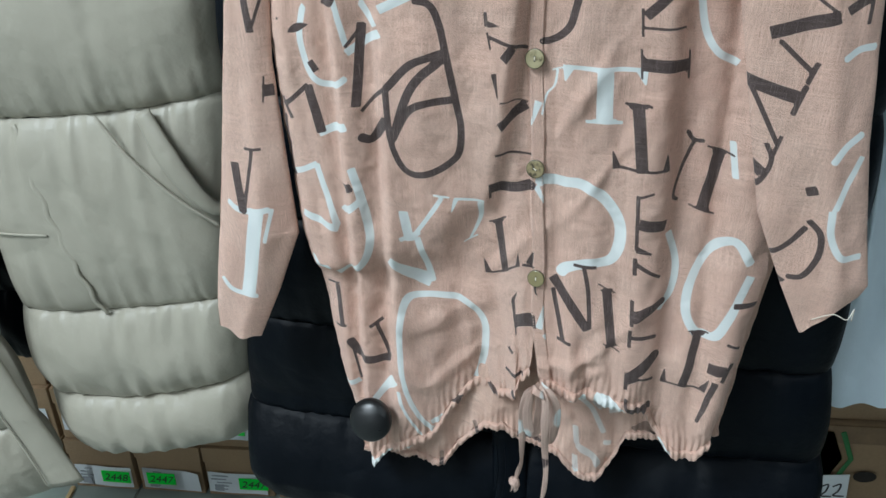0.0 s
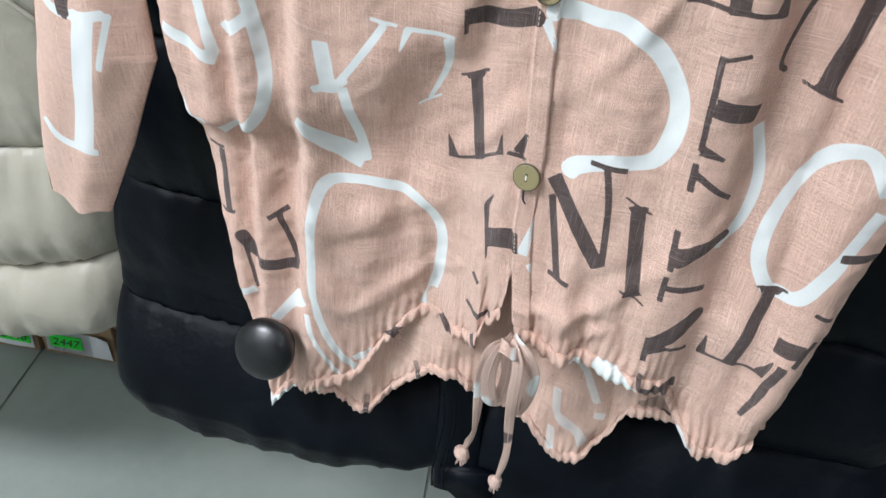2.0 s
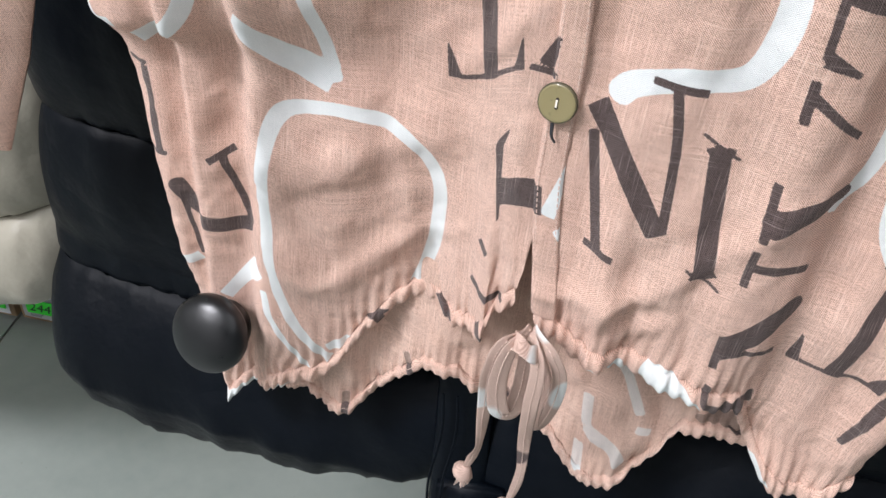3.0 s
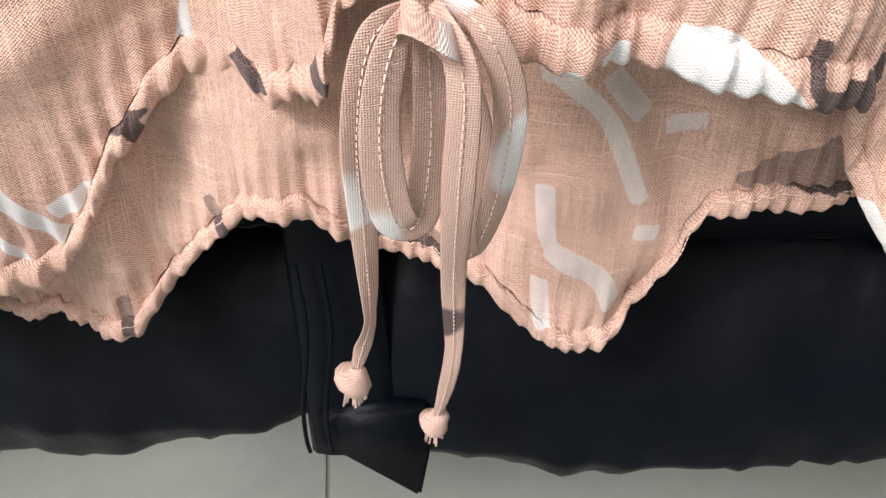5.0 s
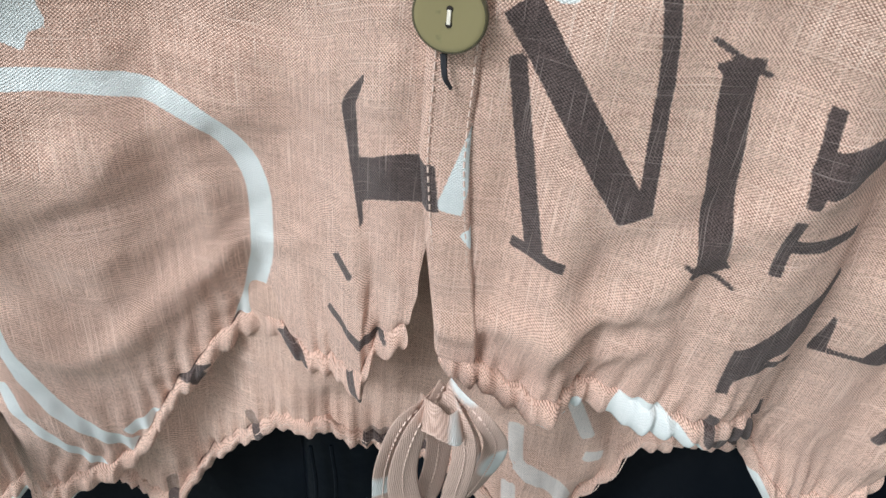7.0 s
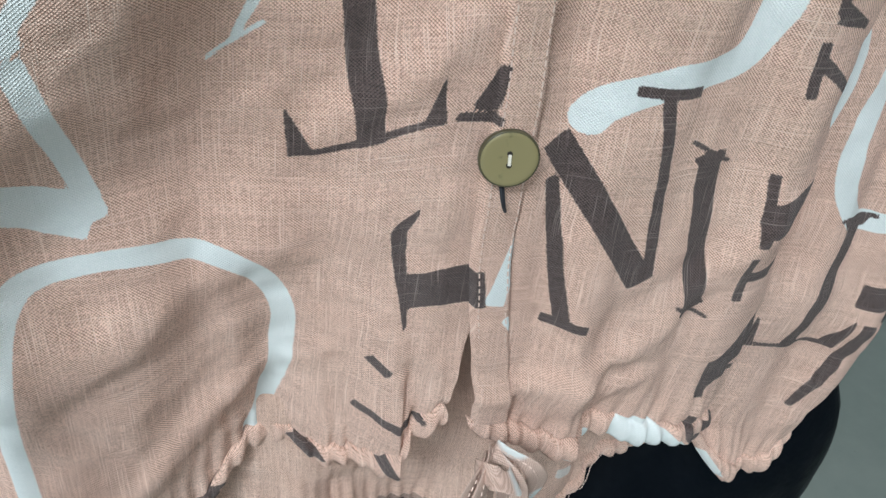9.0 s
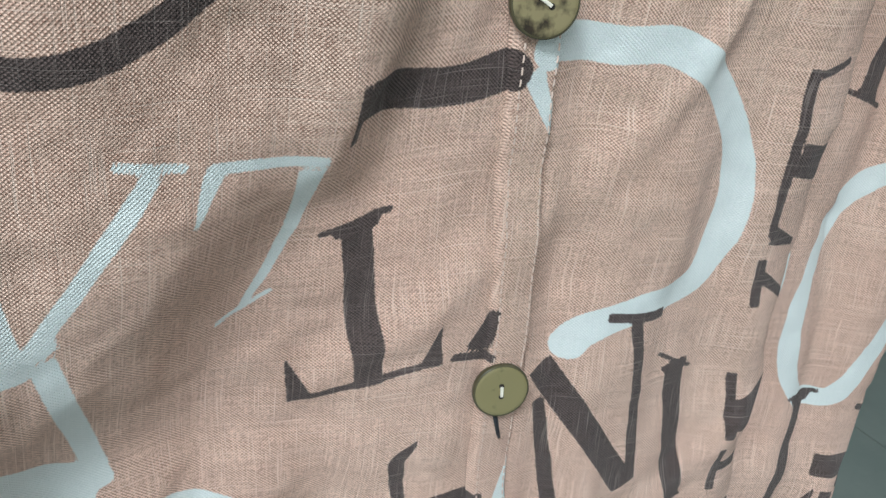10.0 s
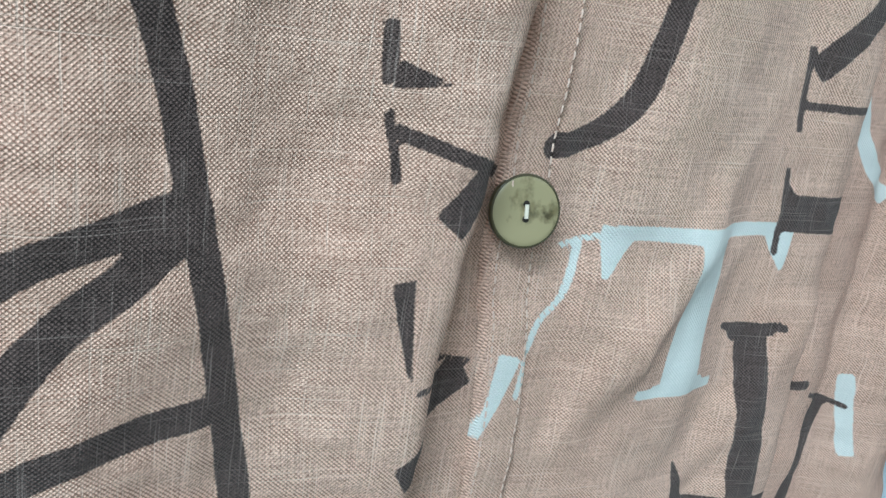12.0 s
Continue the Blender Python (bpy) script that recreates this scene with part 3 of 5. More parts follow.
def print_hem():
    stroke(PALE, 0.010, (-0.146, 0.506), (-0.122, 0.526), (-0.098, 0.548))
    stroke(PALE, 0.004, (0.038, 0.640), (0.041, 0.628))
    stroke(PALE, 0.006, (0.047, 0.642), (0.051, 0.628))
    stroke(PALE, 0.014, (0.062, 0.642), (0.074, 0.634), (0.080, 0.626))
    stroke(PALE, 0.007, (0.112, 0.600), (0.122, 0.586))
    stroke(DARK, 0.005, (-0.058, 0.594), (-0.054, 0.584))
    stroke(DARK, 0.005, (-0.030, 0.612), (-0.023, 0.606))
    stroke(DARK, 0.005, (-0.012, 0.628), (-0.006, 0.622))
    stroke(DARK, 0.008, (0.086, 0.634), (0.098, 0.630))


# ---- blouse ----
def sigmoid(v):
    return 1 / (1 + np.exp(-np.clip(v, -40, 40)))


def placket_x(z):
    return -0.004 + (0.918 - z) * 0.052


def hang(x, z):
    """How far the front of the blouse lies behind its mean plane, with its folds."""
    y = np.interp(x, [-0.30, -0.05, 0.0, 0.045, 0.070, 0.130, 0.20], [0.054, 0.009, 0.0, -0.009, -0.011, -0.003, -0.022])
    low = np.interp(x, [-0.30, 0.0, 0.023, 0.065, 0.100, 0.150, 0.20], [0.060, -0.004, -0.010, -0.020, -0.022, -0.020, -0.02])
    y = y + (low - y) * np.clip((0.77 - z) / 0.09, 0, 1)
    left = x < placket_x(z)
    edge = np.interp(z, [0.60, 0.725, 0.735, 0.76, 0.79, 0.81, 0.86, 0.96, 1.25], [-0.40, -0.17, -0.125, -0.088, -0.055, -0.038, -0.023, -0.013, -0.010])
    soft = np.interp(z, [0.73, 0.79, 0.82, 0.90], [0.012, 0.008, 0.0032, 0.0020])
    y = y - np.where(left, 0.0150 * sigmoid((edge - x) / soft), 0)
    # upright pleats
    sway = 0.006 * np.sin((z - 0.6) * 9.0)
    for x0, lean, deep, w_left, w_right in ((-0.121, 0.00, 0.0125, 0.016, 0.006), (-0.150, 0.02, 0.0110, 0.010, 0.004), (-0.172, 0.02, 0.0060, 0.010, 0.010), (-0.060, -0.05, 0.0035, 0.010, 0.014),
                                          (0.104, 0.02, 0.0095, 0.009, 0.013), (0.060, 0.03, 0.0035, 0.012, 0.012), (0.132, 0.02, 0.0050, 0.007, 0.008), (0.016, 0.05, 0.0030, 0.005, 0.010)):
        d = x - (x0 + lean * (0.8 - z) + sway * 0.4)
        y = y + deep * np.where(d < 0, np.exp(-(d / w_left) ** 2), np.exp(-(d / w_right) ** 2)) * np.interp(z, [0.55, 0.7, 1.1], [0.85, 1.0, 0.5])
    for x0, lean, high, w in ((-0.092, -0.04, 0.0050, 0.020), (0.080, -0.02, 0.0060, 0.013), (0.030, 0.05, 0.0025, 0.016), (-0.140, 0.02, 0.004, 0.012), (0.150, 0.0, 0.006, 0.016)):
        d = x - (x0 + lean * (0.8 - z) + sway * 0.5)
        y = y - high * np.exp(-(d / w) ** 2)
    # slanting creases on both fronts
    for cx, cz, slope, high, w, reach in ((-0.02, 0.765, 0.75, 0.0035, 0.006, 0.03), (-0.08, 0.70, 0.62, 0.0045, 0.010, 0.05), (-0.06, 0.655, 0.9, 0.0035, 0.006, 0.04),
                                          (0.045, 0.83, 1.6, 0.0026, 0.005, 0.05), (0.035, 0.90, 1.9, 0.0020, 0.005, 0.05), (0.065, 0.70, 1.2, 0.0040, 0.006, 0.05), (0.03, 0.67, 0.4, 0.0030, 0.005, 0.03), (0.05, 0.66, 1.0, 0.0030, 0.005, 0.02)):
        a, b = (x - cx), (z - cz)
        n = math.hypot(1, slope)
        across, along = (b - slope * a) / n, (a + slope * b) / n
        y = y - high * np.exp(-(across / w) ** 2 - (along / reach) ** 2)
    # upright folds pulled in by the drawstring
    low = np.clip((0.735 - z) / 0.07, 0, 1)
    for x0, high, w in ((-0.012, 0.0050, 0.005), (-0.030, 0.0035, 0.006), (0.032, -0.0045, 0.0045), (0.043, 0.0045, 0.005), (0.058, -0.0035, 0.005), (-0.055, -0.0030, 0.006)):
        y = y + low * high * np.exp(-((x - x0 - 0.12 * (0.70 - z)) / w) ** 2)
    # the front pulled back into a deep fold beside the placket, with a rounded tuck in front of it
    tuck = np.clip((0.715 - z) / 0.06, 0, 1)
    y = y + tuck * (0.016 * np.exp(-((x + 0.046) / 0.010) ** 2) - 0.007 * np.exp(-((x + 0.014) / 0.009) ** 2) - 0.006 * np.exp(-((x + 0.084) / 0.016) ** 2))
    # small wrinkles
    y = y + 0.0024 * ripple(x, z * 0.40, 0.026, 3) + 0.0013 * ripple(x, z * 0.6, 0.011, 5) + 0.0009 * ripple(x + 0.6 * z, z * 0.8 - 0.3 * x, 0.017, 8) + 0.00040 * ripple(x, z, 0.0045, 6)
    return y


def recede(x, y, z):
    """The part of the front next to the placket turns aside and lies deeper."""
    u = placket_x(z) - x
    near, far = np.clip((u - 0.006) / 0.040, 0, 1), np.clip((u - 0.092) / 0.034, 0, 1)
    deep = 0.017 * near * near * (3 - 2 * near) * (1 - far * far * (3 - 2 * far)) * np.interp(z, [0.60, 0.74, 0.80, 0.88], [1.2, 1.2, 0.9, 0.25])
    side, rise = (x + 0.098) / (y + 0.128), (0.67 * (z - 0.70) + 0.82 - z) / (y + 0.128)
    return x + deep * side, y + deep, z - deep * rise


def gather(x, z, hem, size=0.0052, deep=0.0010, reach=0.014, seed=1):
    near = np.exp(-np.clip(z - hem, 0, 1) / reach)
    return near * deep * (np.sin(2 * math.pi * x / size + 2.4 * ripple(x, z, 0.018, seed)) + 0.8 * ripple(x, z * 0.5, 0.0055, seed + 4))


LEFT_HEM = ([-0.150, -0.145, -0.116, -0.090, -0.072, -0.064, -0.056, -0.048, -0.040, -0.032, -0.024, -0.012, -0.002, 0.008], [0.515, 0.512, 0.538, 0.562, 0.580, 0.594, 0.611, 0.624, 0.632, 0.634, 0.632, 0.636, 0.648, 0.660])
RIGHT_HEM = ([0.018, 0.034, 0.060, 0.081, 0.094, 0.102, 0.110, 0.120, 0.131, 0.141, 0.152], [0.656, 0.648, 0.646, 0.644, 0.640, 0.624, 0.608, 0.596, 0.590, 0.592, 0.602])
BACK_HEM = ([-0.16, -0.115, -0.070, -0.049, -0.033, -0.016, 0.005, 0.035, 0.050, 0.060, 0.070, 0.077, 0.082, 0.087, 0.11, 0.16], [0.520, 0.512, 0.522, 0.548, 0.568, 0.571, 0.556, 0.550, 0.541, 0.537, 0.538, 0.546, 0.564, 0.584, 0.588, 0.60])


def side_left(z):
    return np.interp(z, [0.51, 0.604, 0.711, 0.759, 0.905, 1.25], [-0.146, -0.168, -0.180, -0.189, -0.199, -0.200])


def side_right(z):
    return np.interp(z, [0.55, 0.622, 0.715, 0.762, 0.83, 0.95, 1.25], [0.148, 0.158, 0.169, 0.176, 0.168, 0.160, 0.190])


def inner_left(z):
    return placket_x(z) + 0.001 - np.clip(0.704 - z, 0, 1) * 0.15


def inner_right(z):
    return placket_x(z) - 0.001 + np.clip(0.690 - z, 0, 1) * 0.12


def top_line(x):
    return 1.25 - 0.22 * np.abs(x)


def front(name, inner, outer, inner_low, outer_low, hem_of, marks, label, cols=190, bend=None):
    """One front of the blouse, from the shoulder to its gathered hem."""
    s = np.linspace(0, 1, cols)
    low = inner_low + (outer_low - inner_low) * s
    hem = np.interp(low, *hem_of)
    r = np.concatenate([np.linspace(0, 0.42, 26)[:-1], np.linspace(0.42, 1, 330)])[:, None]
    top = top_line(low)
    z = top + (hem - top) * r
    x = inner(z) + (outer(z) - inner(z)) * s
    out = np.clip((s - 0.90) / 0.10, 0, 1) ** 2
    y = hang(x, z) + gather(x, z, hem) + (0.022 if outer_low < 0 else 0.006) * out
    inwards = np.clip(1 - s / 0.05, 0, 1)
    y = y + inwards * np.clip(0.690 - z, 0, 0.1) * 0.05
    x = x + 0.0006 * ripple(x, z, 0.006, 9)
    cloth = np.stack([x, y, z], -1)
    if bend is not None:
        x, y, z = bend(x, y, z)
    return sheet(name, np.stack([x, y, z], -1), LINEN, blouse, label, cloth=cloth, marks=marks), (x[-1], y[-1], z[-1], low)


def hem_band(name, x, y, z, marks, material=LINEN, high=0.0095, deep=0.0026, seed=2):
    """A gathered casing below a hem line."""
    cut = np.linspace(-0.35, 1.25, 17)[:, None]
    ruche = 1 + 0.16 * np.sin(2 * math.pi * x / 0.0044 + 3 * ripple(x, 0 * z, 0.012, seed)) + 0.45 * ripple(x, 0 * z, 0.0060, seed + 1)
    bulge = np.sin(np.clip(cut, 0, 1) * math.pi) ** 0.6
    zz = z - high * np.clip(cut, 0, 1) * (1 + 0.14 * ripple(x, 0 * z, 0.007, seed + 2)) + 0.0007 * ripple(x, cut * 0.01, 0.004, seed + 3)
    yy = y - deep * bulge * ruche - 0.0008 + np.where(cut > 1, (cut - 1) * 0.016, 0) - np.where(cut < 0, cut * 0.006, 0)
    xx = np.broadcast_to(x, yy.shape) + 0.0008 * ripple(x, cut * 0.01, 0.006, seed + 5)
    zz = np.where(cut > 1, zz + (cut - 1) * 0.012, zz)
    return sheet(name, np.stack([xx, yy, zz], -1), material, blouse, "gathered drawstring casing", marks=marks)


def stitches(name, line, every=0.0024, length=0.0015, thick=0.00045):
    """A row of running stitches along a line of places."""
    bm = bmesh.new()
    pts = np.array(line)
    run = np.concatenate([[0], np.cumsum(np.linalg.norm(np.diff(pts, axis=0), axis=1))])
    for at in np.arange(0, run[-1] - length, every):
        a = Vector([np.interp(at, run, pts[:, k]) for k in range(3)])
        b = Vector([np.interp(at + length, run, pts[:, k]) for k in range(3)])
        side = (b - a).cross(Vector((0, -1, 0))).normalized() * thick / 2
        lift = Vector((0, -thick * 0.7, 0))
        ring_a = [bm.verts.new(a + side), bm.verts.new(a + lift * 0.4), bm.verts.new(a - side)]
        mid = [bm.verts.new((a + b) / 2 + side), bm.verts.new((a + b) / 2 + lift), bm.verts.new((a + b) / 2 - side)]
        ring_b = [bm.verts.new(b + side), bm.verts.new(b + lift * 0.4), bm.verts.new(b - side)]
        for p, q in ((ring_a, mid), (mid, ring_b)):
            for k in range(2):
                bm.faces.new((p[k], p[k + 1], q[k + 1], q[k]))
    return under(part(name, bm, PINK_THREAD), blouse)


def front_y(x, z):
    return float(hang(np.array([x]), np.array([z]))[0])


blouse = thing("blouse", "pink slubbed linen blouse with large letter print, buttoned, drawstring hem", "blouse", (0, 0, 1.25))

print_right_front()
print_hem()
right_marks = list(MARKS)
_, edge = front("right_front", inner_right, side_right, 0.020, 0.152, RIGHT_HEM, right_marks, "printed linen front panel")
hem_band("right_hem", *edge[:3], right_marks, seed=2)
MARKS.clear()
print_left_front()
print_hem()
left_marks = list(MARKS)
_, edge = front("left_front", inner_left, side_left, 0.006, -0.148, LEFT_HEM, left_marks, "printed linen front panel with a deep pleat", 260, recede)
hem_band("left_hem", *edge[:3], left_marks, seed=7)
MARKS.clear()


def placket():
    """The folded button strip with its stitching."""
    z = np.concatenate([np.linspace(1.24, 0.985, 20)[:-1], np.linspace(0.985, 0.653, 270)])[:, None]
    s = np.linspace(0, 1, 16)
    half_l, half_r = 0.0036, 0.0068
    mid = placket_x(z) + 0.0006 * np.sin(z * 60) + 0.07 * np.clip(0.712 - z, 0, 1)
    x = mid - half_l + (half_l + half_r) * s
    y = hang(np.broadcast_to(mid + 0.002, x.shape), np.broadcast_to(z, x.shape)) - 0.18 * (x - mid) - 0.0016 - 0.0006 * np.sin(s * math.pi)
    y = y - 0.0009 * ripple(x, z * 0.4, 0.006, 12) * 0.5
    y = y + np.where((s < 0.02) | (s > 0.98), 0.0022, 0)
    sheet("placket", np.stack([x, y, z + 0 * x], -1), LINEN, blouse, "narrow stitched button placket", marks=right_marks + left_marks)
    for off in (-0.0022, 0.0052):
        zs = np.linspace(1.0, 0.657, 290)
        xs = placket_x(zs) + 0.0006 * np.sin(zs * 60) + off + 0.07 * np.clip(0.712 - zs, 0, 1)
        ys = hang(placket_x(zs) + 0.0026, zs) - 0.18 * off - 0.0022
        stitches("seam_stitching", np.stack([xs, ys, zs], -1))


placket()


def sleeve(name, left, right, cuff, marks, lift, label, seed):
    """A wide sleeve hanging from the shoulder, flattened, open at the cuff."""
    k = np.arange(150)
    a = 2 * math.pi * k / 150
    r = np.concatenate([np.linspace(0, 0.45, 18)[:-1], np.linspace(0.45, 1, 190)])[:, None]
    across = (1 - np.cos(a)) / 2
    z = 1.215 + (cuff(across) - 1.215) * r
    x = left(z) + (right(z) - left(z)) * across
    wide = right(z) - left(z)
    y = -0.18 * x + lift - np.sin(a) * np.clip(wide * 0.16, 0.004, 0.016)
    y = y + 0.003 * ripple(x, z * 0.35, 0.022, seed) * (np.sin(a) > 0) + 0.0007 * ripple(x, z * 0.6, 0.008, seed + 1)
    y = y - 0.0045 * np.exp(-((x - (left(z) + wide * 0.62)) / 0.010) ** 2) * (np.sin(a) > 0)
    return sheet(name, np.stack([x, y, z], -1), LINEN, blouse, label, marks=marks, wrap=True)


print_left_sleeve()
sleeve("left_sleeve", lambda z: np.interp(z, [0.648, 0.673, 0.945, 1.215], [-0.276, -0.275, -0.229, -0.165]),
       lambda z: np.interp(z, [0.648, 0.70, 0.759, 0.905, 1.0, 1.215], [-0.236, -0.213, -0.190, -0.197, -0.19, -0.12]),
       lambda s: 0.652 - 0.004 * s + 0.002 * np.sin(9 * s), list(MARKS), -0.004, "printed linen sleeve, turned back cuff", 21)
MARKS.clear()
print_right_sleeve()
sleeve("right_sleeve", lambda z: np.interp(z, [0.735, 0.773, 0.827, 0.966, 1.215], [0.193, 0.174, 0.150, 0.118, 0.115]),
       lambda z: np.interp(z, [0.735, 0.751, 0.781, 0.882, 0.97, 1.215], [0.207, 0.215, 0.228, 0.207, 0.196, 0.165]),
       lambda s: 0.737 + 0.036 * s ** 1.5, list(MARKS), -0.014, "printed linen sleeve with a loose thread", 27)
MARKS.clear()


def back():
    """The longer back of the blouse, its inside showing below the fronts."""
    print_back()
    low = np.linspace(-0.150, 0.156, 230)
    hem = np.interp(low, *BACK_HEM)
    r = np.concatenate([np.linspace(0, 0.80, 40)[:-1], np.linspace(0.80, 1, 90)])[:, None]
    top = top_line(low)
    z = top + (hem - top) * r
    x = low * (1 + 0.25 * np.interp(z, [0.52, 0.8], [0, 1]))
    flare = np.interp(z, [0.50, 0.70], [1, 0])
    y = -0.18 * x + np.interp(z, [0.56, 0.66, 0.75], [0.024, 0.040, 0.048]) + flare * (0.006 * np.sin(x * 95 + 0.6) + 0.007 * ripple(x, z * 0.5, 0.02, 31) + 0.003 * ripple(x + 0.4 * z, z * 0.6, 0.010, 32)) + 0.0012 * ripple(x, z * 0.7, 0.007, 33) + gather(x, z, hem, 0.0050, 0.0010, 0.014, 35)
    y = y - flare * 0.012 * np.exp(-((x - 0.066) / 0.016) ** 2)
    sheet("back", np.stack([x, y, z], -1), LINEN_BACK, blouse, "inside of the longer back panel", marks=list(MARKS))
    hem_band("back_hem", x[-1], y[-1], z[-1], list(MARKS), LINEN, 0.0080, 0.0024, 41)
    zig = [(a, b - 0.0040 - 0.0008 * ((k % 2)), c - 0.0006 + 0.0012 * (k % 2)) for k, (a, b, c) in enumerate(zip(x[-1], y[-1], z[-1]))]
    stitches("hem_stitching", zig, 0.0016, 0.0013)
    MARKS.clear()


back()


def button(z, horn_material, label, turn):
    """A round two-hole button, rim, dished face, sewing thread."""
    x = float(placket_x(z))
    m = Matrix.Translation((x, front_y(x + 0.002, z) - 0.0036, z)) @ pose(0, 0, 0, 80, 0, -20) @ pose(0, 0, 0, 0, 0, turn)
    body = part("button", lathe([(0.0058, -0.0010), (0.0066, -0.0006), (0.00685, 0.0001), (0.0067, 0.0007), (0.0063, 0.0010), (0.0056, 0.00105), (0.0042, 0.00098), (0.0028, 0.00094), (0.0014, 0.00092), (0.0001, 0.00092)], 48, m), horn_material, None, label, True)
    under(body, blouse)
    rim = lathe([(0.0066, -0.0010), (0.0069, -0.0006), (0.00698, 0.0001), (0.0069, 0.0007), (0.0067, 0.00095), (0.0065, 0.0009)], 48, m)
    under(part("rim", rim, HORN_RIM, None, "", True), body)
    for side in (-1, 1):
        # dark raised discs imitate the shade in the two thread holes; nothing is pierced
        hole = lathe([(0.00062, 0.0008), (0.00062, 0.00112), (0.00045, 0.00114), (0.00010, 0.00110)], 14, m @ Matrix.Translation((0, side * 0.0014, 0)))
        under(part("hole", hole, NEAR_BLACK, None, "", True), body)
    bar = bmesh.new()
    for off in (-0.00022, 0.0, 0.00022):
        one = block((off - 0.00012, -0.0013, 0.0010), (off + 0.00012, 0.0013, 0.00150), 0.00008, m)
        mesh = bpy.data.meshes.new("thread")
        one.to_mesh(mesh)
        one.free()
        bar.from_mesh(mesh)
        bpy.data.meshes.remove(mesh)
    under(part("thread", bar, THREAD), body)


button(1.012, HORN_GREY, "olive horn button", 5)
button(0.918, HORN_GREY, "grey-green horn button", 2)
button(0.836, HORN_DARK, "dark mottled horn button", 60)
button(0.7455, HORN, "olive horn button", 4)


def drawstring(name, points, widths, twist, label):
    """A flat tie with a line of stitching down its middle."""
    run = smooth_line(np.array(points, float), 10) - np.array([0, 0.0007, 0])
    stitches("tie_stitching", run, 0.0021, 0.0014, 0.0005)
    return under(part(name, sweep(points, [0.8 * w for w in widths], 0.0009, 14, twist, 10), DRAWCORD, None, label, True), blouse)


def knot(at, size, seed):
    """A small overhand knot with a frayed end."""
    bm = bmesh.new()
    bmesh.ops.create_uvsphere(bm, u_segments=22, v_segments=14, radius=size)
    for v in bm.verts:
        band = math.sin(v.co.x * 2.2 / size + v.co.z * 3.4 / size + seed)
        v.co *= 1 + 0.16 * band + 0.10 * noise.noise(v.co * 600 + Vector((seed, 0, 0)))
        v.co.z *= 1.15
    frayed = bmesh.new()
    for k in range(26):
        a = 6.283 * k / 26 + 0.3 * math.sin(k * 5)
        r, drop = size * (0.35 + 0.4 * random.random()), size * (1.3 + 0.9 * random.random())
        t = 0.00035
        top, low = Vector((r * 0.6 * math.cos(a), r * 0.6 * math.sin(a), -size * 0.5)), Vector((r * math.cos(a), r * math.sin(a), -drop))
        vs = [frayed.verts.new(top + Vector((t, 0, 0))), frayed.verts.new(top - Vector((t, 0, 0))), frayed.verts.new(low - Vector((t, 0, 0))), frayed.verts.new(low + Vector((t, t, 0)))]
        frayed.faces.new(vs)
    m = Matrix.Translation(at)
    bm.transform(m)
    frayed.transform(m)
    body = under(part("knot", bm, DRAWCORD, None, "knotted cord end", True), blouse)
    under(part("frayed_end", frayed, PINK_THREAD), body)


def cord_cloth():
    n = Nodes("drawcord_linen")
    p = n.place()
    grain = n.noise(n.stretch(p, (4200, 4200, 1500)), 1.0, 3.0)
    patch = n.noise(n.stretch(p, (42, 20, 26)), 1.0, 1.0)
    for axis in "XZ":
        wave = n.add("ShaderNodeTexWave", Scale=620.0, Distortion=2.0, Detail=1.0)
        wave.bands_direction = axis
        n.feed(wave.inputs["Vector"], p)
        grain = n.math("ADD", n.math("MULTIPLY", grain, 0.7), n.math("MULTIPLY", wave.outputs["Fac"], 0.3))
    base = n.mix(n.span(grain, 0.3, 0.7), rgb(0.46, 0.31, 0.25), rgb(0.72, 0.53, 0.45))
    base = n.mix(n.span(patch, 0.64, 0.67), base, rgb(0.78, 0.80, 0.79))
    base = n.mix(n.span(patch, 0.33, 0.30), base, rgb(0.12, 0.085, 0.08))
    n.feed(n.bsdf.inputs["Base Color"], base)
    n.bsdf.inputs["Roughness"].default_value = 0.85
    n.bump(grain, 0.7, 0.0006)
    return n.mat


DRAWCORD = cord_cloth()
drawstring("drawstring", [(0.010, -0.020, 0.652), (0.002, -0.027, 0.650), (-0.001, -0.026, 0.630), (0.000, -0.018, 0.598), (0.001, -0.011, 0.564), (-0.001, -0.006, 0.546), (-0.003, -0.004, 0.534)],
           [0.006, 0.0075, 0.0085, 0.0075, 0.0060, 0.0065, 0.004], [0, 15, 20, 5, 50, 15, 0], "flat linen drawstring")
drawstring("drawstring", [(0.012, -0.020, 0.652), (0.017, -0.030, 0.644), (0.018, -0.028, 0.618), (0.020, -0.018, 0.584), (0.023, -0.009, 0.546), (0.023, -0.002, 0.520), (0.0215, 0.002, 0.500)],
           [0.006, 0.0075, 0.0085, 0.0075, 0.0065, 0.0060, 0.0035], [0, -10, -15, 5, -35, -10, 0], "flat linen drawstring")
drawstring("bow_loop", [(0.012, -0.019, 0.654), (0.005, -0.028, 0.648), (0.003, -0.029, 0.630), (0.006, -0.026, 0.609), (0.011, -0.023, 0.606), (0.013, -0.022, 0.624), (0.012, -0.020, 0.646)],
           [0.007, 0.009, 0.010, 0.011, 0.011, 0.010, 0.007], [10, 20, 15, 0, -10, -20, 0], "drooping bow loop")
